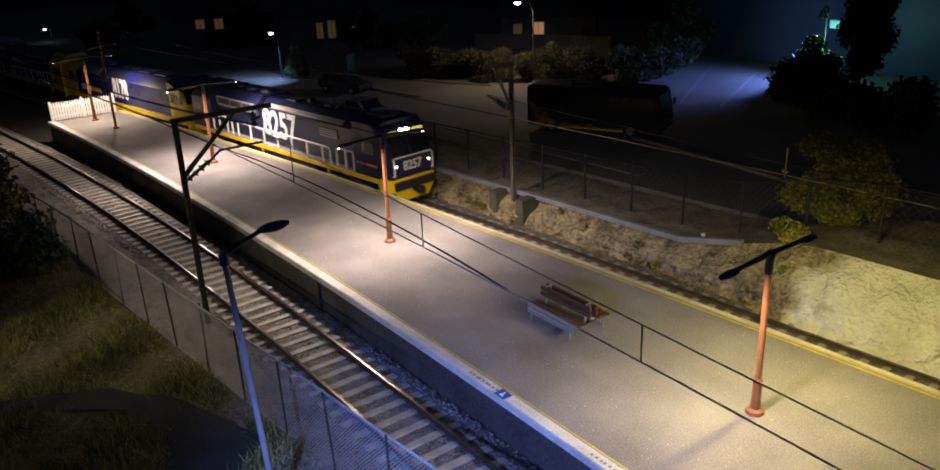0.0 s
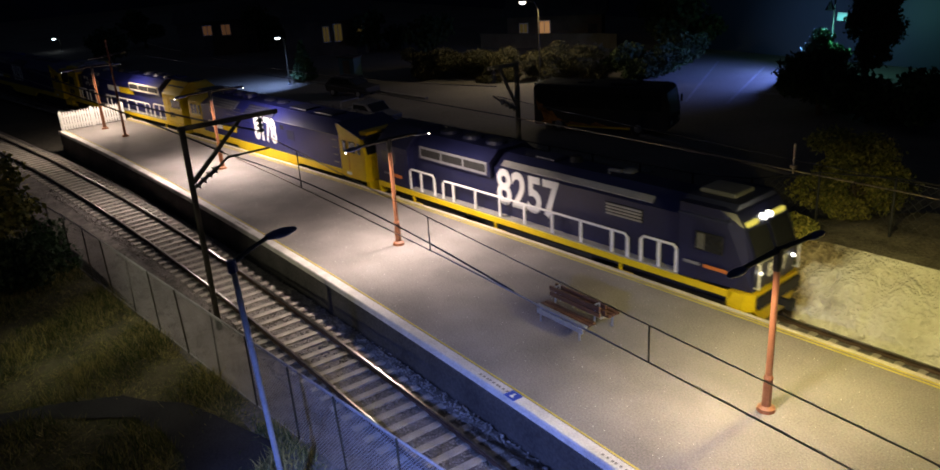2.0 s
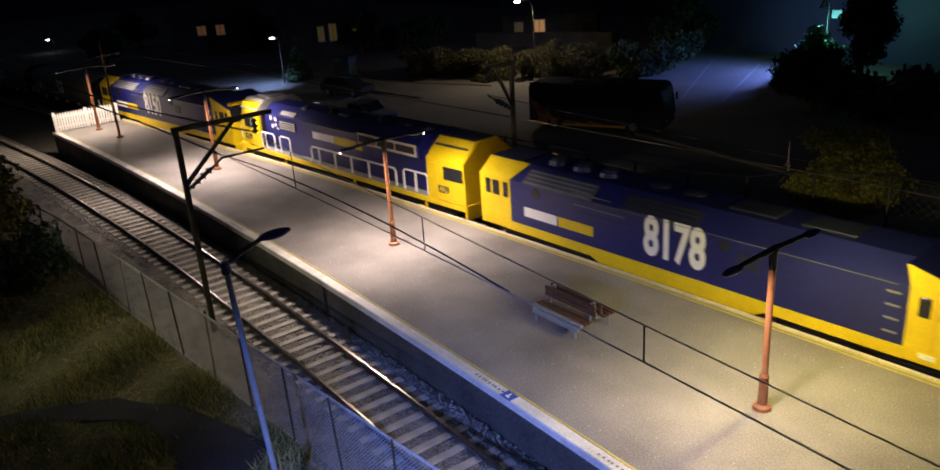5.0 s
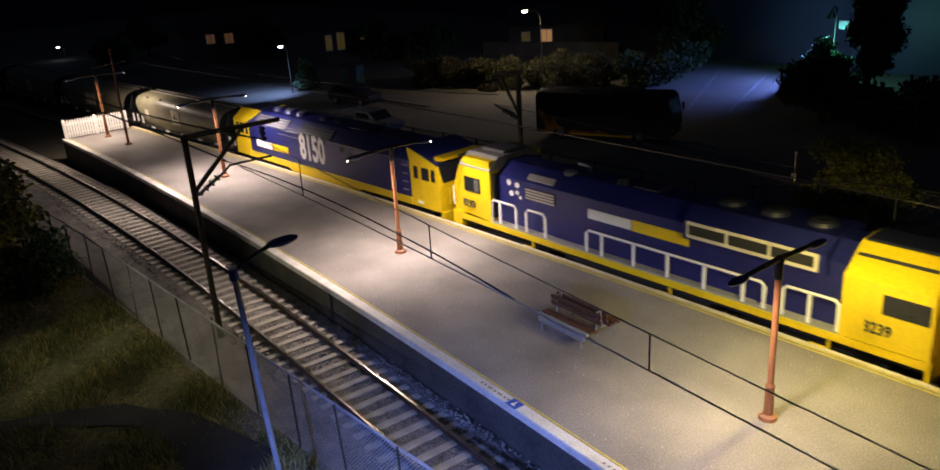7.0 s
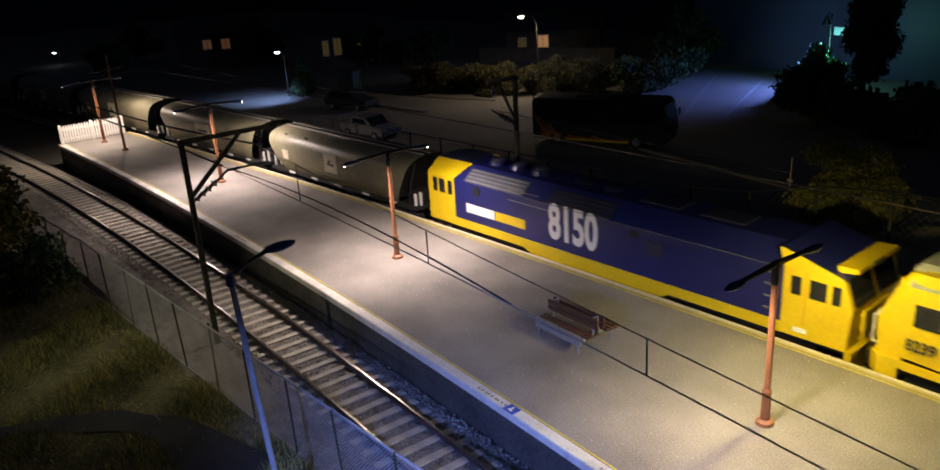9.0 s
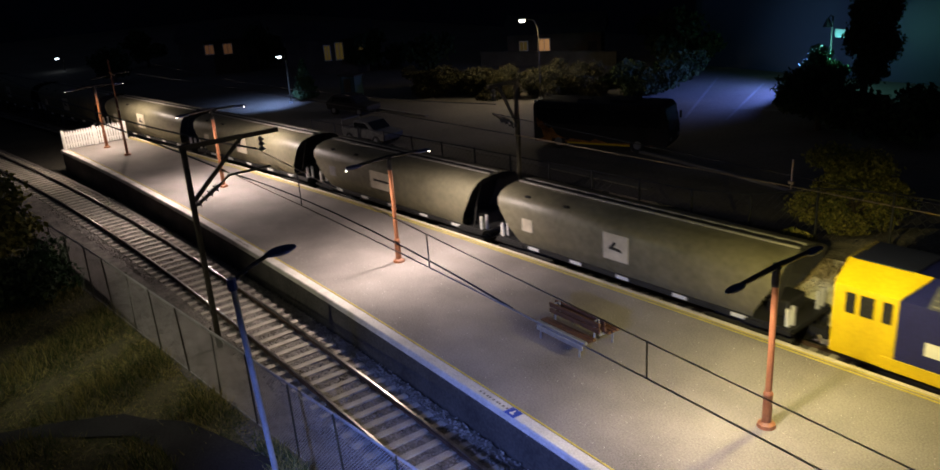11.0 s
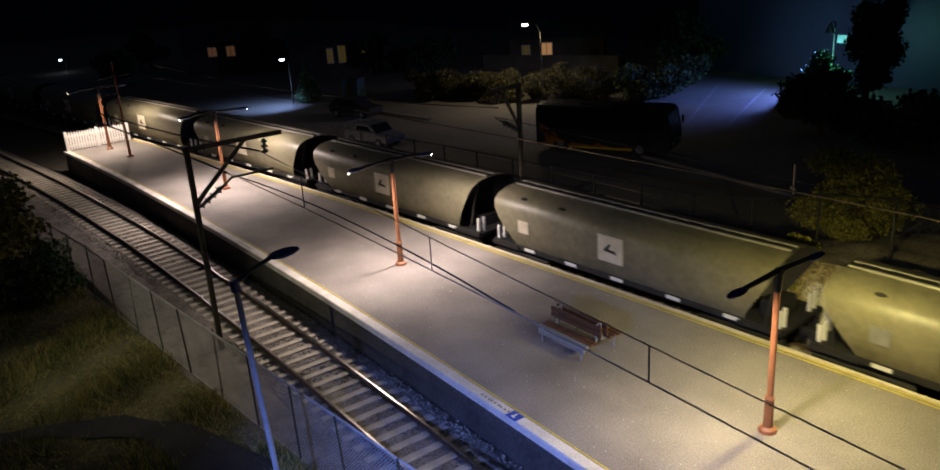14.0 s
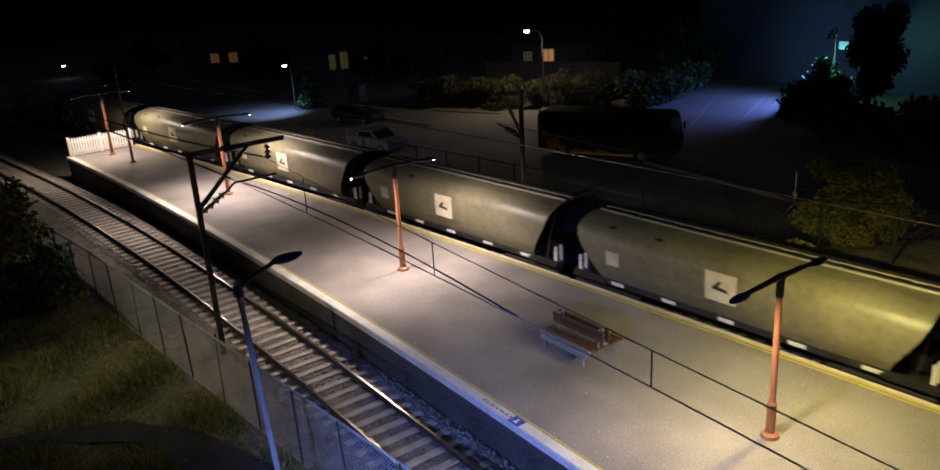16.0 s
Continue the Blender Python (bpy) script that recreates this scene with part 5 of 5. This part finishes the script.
keep = ~(in_shade_arc(gx, gy) & (r.uniform(0, 1, N) < 0.985))
gx, gy = gx[keep], gy[keep]
N = len(gx)
gz = np.array([-0.34 + 0.22 * fbm(x, y, 0, 0.35) * min(1, (fence_line(x) - 0.06 - y) / 2) for x, y in zip(gx, gy)])
lean = r.normal(0, 0.16, (N, 2))
hh = r.uniform(0.10, 0.44, N) * (0.7 + 0.5 * np.sin(gx * 1.3 + gy * 0.9))
ang = r.uniform(0, 6.28, N)
ww = r.uniform(0.008, 0.020, N)
v = np.stack([np.stack([gx - ww * np.cos(ang), gy - ww * np.sin(ang), gz], 1), np.stack([gx + ww * np.cos(ang), gy + ww * np.sin(ang), gz], 1),
              np.stack([gx + lean[:, 0], gy + lean[:, 1], gz + np.abs(hh)], 1)], 1).reshape(-1, 3)
tagged(raw("grass", v, [(3 * i, 3 * i + 1, 3 * i + 2) for i in range(N)], GRASS), "dry olive static grass on the bank", "grass", kind="stuff")
# dark sheet that stands in for an arc-shaped shadow across the bank
verts = []
ns = 40
for i in range(ns + 1):
    u = i / ns * (len(LEFT) - 1)
    k = min(int(u), len(LEFT) - 2)
    a, b = (Vector((*q[k], 0)).lerp(Vector((*q[k + 1], 0)), u - k) for q in (LEFT, RIGHT))
    for j in range(6):
        p = a.lerp(b, j / 5)
        verts.append((p.x, p.y, -0.265 + 0.22 * fbm(p.x, p.y, 0, 0.35) * min(1, (fence_line(p.x) - 0.06 - p.y) / 2)))
faces = [(6 * i + j, 6 * i + 6 + j, 6 * i + 7 + j, 6 * i + 1 + j) for i in range(ns) for j in range(5)]
tagged(raw("footpath", verts, faces, SHADEARC, smooth=True), "dark sheet painted as an arc-shaped shadow on the grass bank", "path", kind="structure")


plant("bush", "cyan-lit shrub below the lantern", -29.6, 52.6, 1.0, (1.5, 0.1), lumpy(31, 8, 0.9, 1.4, 3.4, 0.65), 2600, 0.15, LEAFBLUE, 31)

# ---- forecourt things ----
def wheel(parent, x, y, z, r, s):
    w = part("wheel", rod(BM(), (x, y - 0.12, z), (x, y + 0.12, z), r, r, 20), TYRE, parent)
    part("hub", rod(BM(), (x, y + s * 0.12, z), (x, y + s * 0.15, z), r * 0.55, r * 0.5, 14), SILVER, w)


t = thing("coach", "black parked coach with orange flame stripes", "bus", P(-32.0, 33.6, 1.0, 0, 0, 23.5) @ Matrix.Scale(0.92, 4))
prof = [(-4.3, 0.35), (4.2, 0.35), (4.4, 0.7), (4.35, 1.5), (4.1, 2.75), (3.85, 2.9), (-4.1, 2.9), (-4.3, 2.7)]
b = part("body", prism(BM(), prof, -1.2, 1.2, "y"), BUSBLACK, t)
bmod = b.modifiers.new("edge", "BEVEL")
bmod.width, bmod.segments = 0.12 * K, 3
for s in (-1, 1):
    part("window_band", box(BM(), -4.0, 3.9, s * 1.2 - 0.02, s * 1.2 + 0.02, 1.55, 2.5), GLASSDARK, t, "long dark window band")
    part("flame_stripe", prism(BM(), [(-4.2, 0.42), (2.2, 0.42), (3.8, 0.46), (2.0, 0.54), (0.6, 0.5), (-0.2, 0.72), (-0.5, 0.54), (-1.8, 0.68), (-2.0, 0.55), (-2.6, 0.62), (-3.1, 0.75), (-3.25, 0.95), (-3.5, 0.75), (-3.7, 0.6)], s * 1.2 - 0.014, s * 1.2 + 0.014, "y"), FLAME, t, "orange flame stripe")
    part("flame_swoosh", prism(BM(), [(-3.55, 0.62), (-3.75, 1.2), (-4.12, 1.95), (-3.95, 1.3), (-3.7, 1.72), (-3.35, 1.15), (-3.05, 1.3), (-2.7, 0.85), (-2.1, 0.66)], s * 1.2 - 0.026, s * 1.2 + 0.026, "y"), FLAME, t, "orange flame sweeping up the rear flank")
    part("gold_sill", box(BM(), -2.0, 2.0, s * 1.2 - 0.03, s * 1.2 + 0.03, 0.36, 0.46), LOCOYELLOW, t, "thin gold sill line")
    for x in (-2.6, 2.5):
        wheel(t, x, s * 1.1, 0.46, 0.46, s)
    part("mirror", box(BM(), 4.3, 4.42, s * 1.38 - 0.08, s * 1.38 + 0.08, 1.7, 2.15, 0.03), BUSBLACK, t)
    part("headlamp", box(BM(), 4.36, 4.42, s * 0.8 - 0.2, s * 0.8 + 0.2, 0.75, 0.95, 0.03), SILVER, t)
part("windscreen", prism(BM(), [(4.36, 1.3), (4.40, 1.3), (4.15, 2.65), (4.11, 2.65)], -1.1, 1.1, "y"), GLASSDARK, t)
part("roof_hatch", box(BM(), -1.6, -0.8, -0.35, 0.35, 2.88, 2.97, 0.03), BUSBLACK, t)
part("air_unit", box(BM(), 0.6, 2.2, -0.7, 0.7, 2.88, 3.05, 0.06), BUSBLACK, t)
part("roof_marker", box(BM(), -4.25, -4.05, -1.1, -0.9, 2.8, 2.94, 0.02), NUMWHITE, t)


def car(label, x, y, rz, paint, ute=False):
    t = thing("car", label, "car", P(x, y, 1.0, 0, 0, rz))
    cabin = [(-1.9, 0.35), (2.0, 0.35), (2.05, 0.75), (1.0, 0.9), (0.45, 1.4), (-0.75 if ute else -1.3, 1.42), (-0.95 if ute else -1.85, 0.95), (-2.0, 0.9)]
    b = part("body", prism(BM(), cabin, -0.82, 0.82, "y"), paint, t)
    m = b.modifiers.new("edge", "BEVEL")
    m.width, m.segments = 0.08 * K, 3
    for s in (-1, 1):
        part("side_glass", prism(BM(), [(-0.7 if ute else -1.4, 0.95), (0.75, 0.95), (0.38, 1.33), (-0.65 if ute else -1.15, 1.33)], s * 0.82 - 0.012, s * 0.82 + 0.012, "y"), GLASSDARK, t)
        for wx in (-1.2, 1.25):
            wheel(t, wx, s * 0.74, 0.31, 0.31, s)
    part("windscreen", prism(BM(), [(0.99, 0.93), (1.03, 0.93), (0.5, 1.38), (0.46, 1.38)], -0.7, 0.7, "y"), GLASSDARK, t)
    if ute:
        part("tray_rack", tube(BM(), [(-1.9, -0.75, 0.9), (-1.9, -0.75, 1.35), (-1.9, 0.75, 1.35), (-1.9, 0.75, 0.9)], 0.04), SILVER, t)
    return t


car("black car parked on the dark forecourt", -54.0, 29.6, 20, BUSBLACK)
car("grey utility car parked behind the fence", -44.6, 25.6, 12, INSUL, True)
t = thing("kiosk", "small teal kiosk beside the conifer", "kiosk", P(-59.0, 32.4, 1.0, 0, 0, 20))
TEAL = surf("teal panel", (0.02, 0.06, 0.07), (0.04, 0.1, 0.11), 1, 0.6, 0.1)
part("body", box(BM(), -0.8, 0.8, -0.5, 0.5, 0, 2.0, 0.05), TEAL, t)
part("roof", box(BM(), -0.9, 0.9, -0.6, 0.6, 2.0, 2.12, 0.03), ROOFM, t)
part("door", box(BM(), -0.35, 0.35, -0.53, -0.49, 0.05, 1.8), BRICKM, t)


def street_lamp(label, x, y, z, hx, hy, hz, lens, size=0.14):
    """A pole at x, y with an arm to a head at hx, hy, hz."""
    t = thing("street_lamp", label, "lamp", P(x, y, z), "street lamps")
    h = hz - z
    part("pole", rod(BM(), (0, 0, 0), (0, 0, h * 0.9), 0.06, 0.045, 10), MASTGREEN, t)
    part("base_flange", rod(BM(), (0, 0, 0), (0, 0, 0.15), 0.17, 0.15, 10), POLEBLUE, t)
    dx, dy = hx - x, hy - y
    part("arm", tube(BM(), [(0, 0, h * 0.88), (dx * 0.25, dy * 0.25, h * 0.99), (dx, dy, h + 0.08)], 0.04), MASTGREEN, t)
    hd = part("lamp_head", ball(BM(), (dx, dy, h + 0.07), 0.2, 1.4, 1.4, 0.4), DARKMETAL, t)
    part("lens", ball(BM(), (dx, dy, h - 0.05), size, 1.5, 1.5, 0.8), lens, hd, "glowing lens")


street_lamp("cool white street lamp beside the conifer", -62.6, 28.6, 1.0, -62.0, 27.8, 4.95, LEDBLUE, 0.14)
street_lamp("white street lamp before the hedge", -45.99, 41.28, 1.0, -46.69, 40.38, 6.9, LED, 0.15)
# added post and head for the out-of-view warm lamp
street_lamp("added out-of-view warm lamp post beyond the grass bank", -32.9, -8.6, -0.4, -32.6, -7.4, 7.5, LED, 0.16)
# assumed post for the unseen blue source
street_lamp("unseen cool lamp post beside the grass bank, assumed for the blue light", -5.2, -3.6, -0.4, -6.0, -2.6, 8.95, LEDBLUE, 0.16)
street_lamp("small far street lamp", -110.2, 21.3, 0.9, -110.2, 20.7, 2.6, LEDBLUE, 0.14)

# lantern and lit board beside the tall tree
t = thing("lantern_post", "dark lantern post with a cyan lit board", "lamp", P(-30.4, 54.2, 1.0))
part("pole", rod(BM(), (0, 0, 0), (0, 0, 5.2), 0.08, 0.06), DARKMETAL, t)
part("bracket", tube(BM(), [(0, 0, 5.1), (0.0, -0.3, 5.3), (0.0, -0.6, 5.1)], 0.04), DARKMETAL, t)
part("bell_shade", rod(BM(), (0, -0.6, 4.55), (0, -0.6, 5.1), 0.32, 0.08, 14), DARKMETAL, t)
part("board", box(BM(), 0.25, 0.95, -0.05, 0.05, 3.8, 4.35, 0.03), CYANLIT, t, "cyan lit board")


def house(label, x, y, rz, w, d, h, panes, lit):
    t = thing("house", label, "house", P(x, y, 0.98, 0, 0, rz))
    part("wall", box(BM(), -w / 2, w / 2, -d / 2, d / 2, 0, h), BRICKM, t)
    part("roof", prism(BM(), [(-d / 2 - 0.5, h), (d / 2 + 0.5, h), (0, h + d * 0.32)], -w / 2 - 0.4, w / 2 + 0.4, "x"), ROOFM, t)
    for px, pw, z0, z1, m in panes:
        wn = part("window", box(BM(), px - pw / 2 - 0.08, px + pw / 2 + 0.08, -d / 2 - 0.05, -d / 2 + 0.02, z0 - 0.08, z1 + 0.08), WHITE, t, "window frame")
        part("pane", box(BM(), px - pw / 2, px + pw / 2, -d / 2 - 0.07, -d / 2 - 0.045, z0, z1), m, wn, "lit curtained pane")
        part("mullion", box(BM(), px - 0.025, px + 0.025, -d / 2 - 0.085, -d / 2 - 0.06, z0, z1), WHITE, wn)
    part("door", box(BM(), w * 0.36, w * 0.36 + 0.85, -d / 2 - 0.05, -d / 2 + 0.01, 0, 2.0), ROOFM, t)
    return t


house("dark house with one brightly lit window", -60.0, 56.2, 40, 9, 5, 2.9, [(-0.9, 1.0, 1.3, 2.4, WINDOWLIT), (-2.9, 0.7, 1.4, 2.2, WINDOWDIM)], True)
house("dark house with two glowing orange windows", -88.5, 33.2, 62, 8, 5, 3.6, [(-1.0, 0.85, 2.2, 3.1, WINDOWFAR), (0.9, 0.85, 2.1, 3.1, WINDOWFAR)], True)
house("dark house with dim yellow windows", -76.5, 40.0, 55, 8, 5, 3.4, [(0.0, 0.55, 1.4, 2.8, WINDOWDIM), (1.2, 0.7, 1.4, 3.0, WINDOWDIM), (3.3, 0.5, 2.2, 2.9, WINDOWDIM)], True)
d = Vector((-53.5, 58.7, 0)) - Vector((-65.8, 52.6, 0))
t = thing("garden_wall", "cream garden wall before the house", "wall", P(-64.5, 50.2, 0.98, 0, 0, math.degrees(math.atan2(d.y, d.x))))
part("wall", box(BM(), 0, d.length, -0.12, 0.12, 0, 1.25), GARDENWALL, t)
part("wall_cap", box(BM(), -0.05, d.length + 0.05, -0.18, 0.18, 1.25, 1.36, 0.02), GARDENWALL, t)
# pale footway along the chain-link fence
tagged(part("footway", sweep(BM(), lambda x: 28.6 + 0.05 * (x + 29), span(-48, -24.5, 0.8), rect(-0.28, 0.28, 0.97, 1.04)), KERB), "narrow pale concrete footway behind the fence", "pavement", kind="structure")


# ---- what moves ----
def motions():
    for vehicle, back in TRAIN:
        turn = 180 if back == -50.35 else 0      # the third locomotive runs cab last
        rows = []
        for t, lead in LEAD:
            x = lead + back
            y, slope = far_track(x)
            rows.append((t, P(x, y, 0, 0, 0, turn + math.degrees(math.atan(slope)))))
        walk(vehicle, rows)


motions()
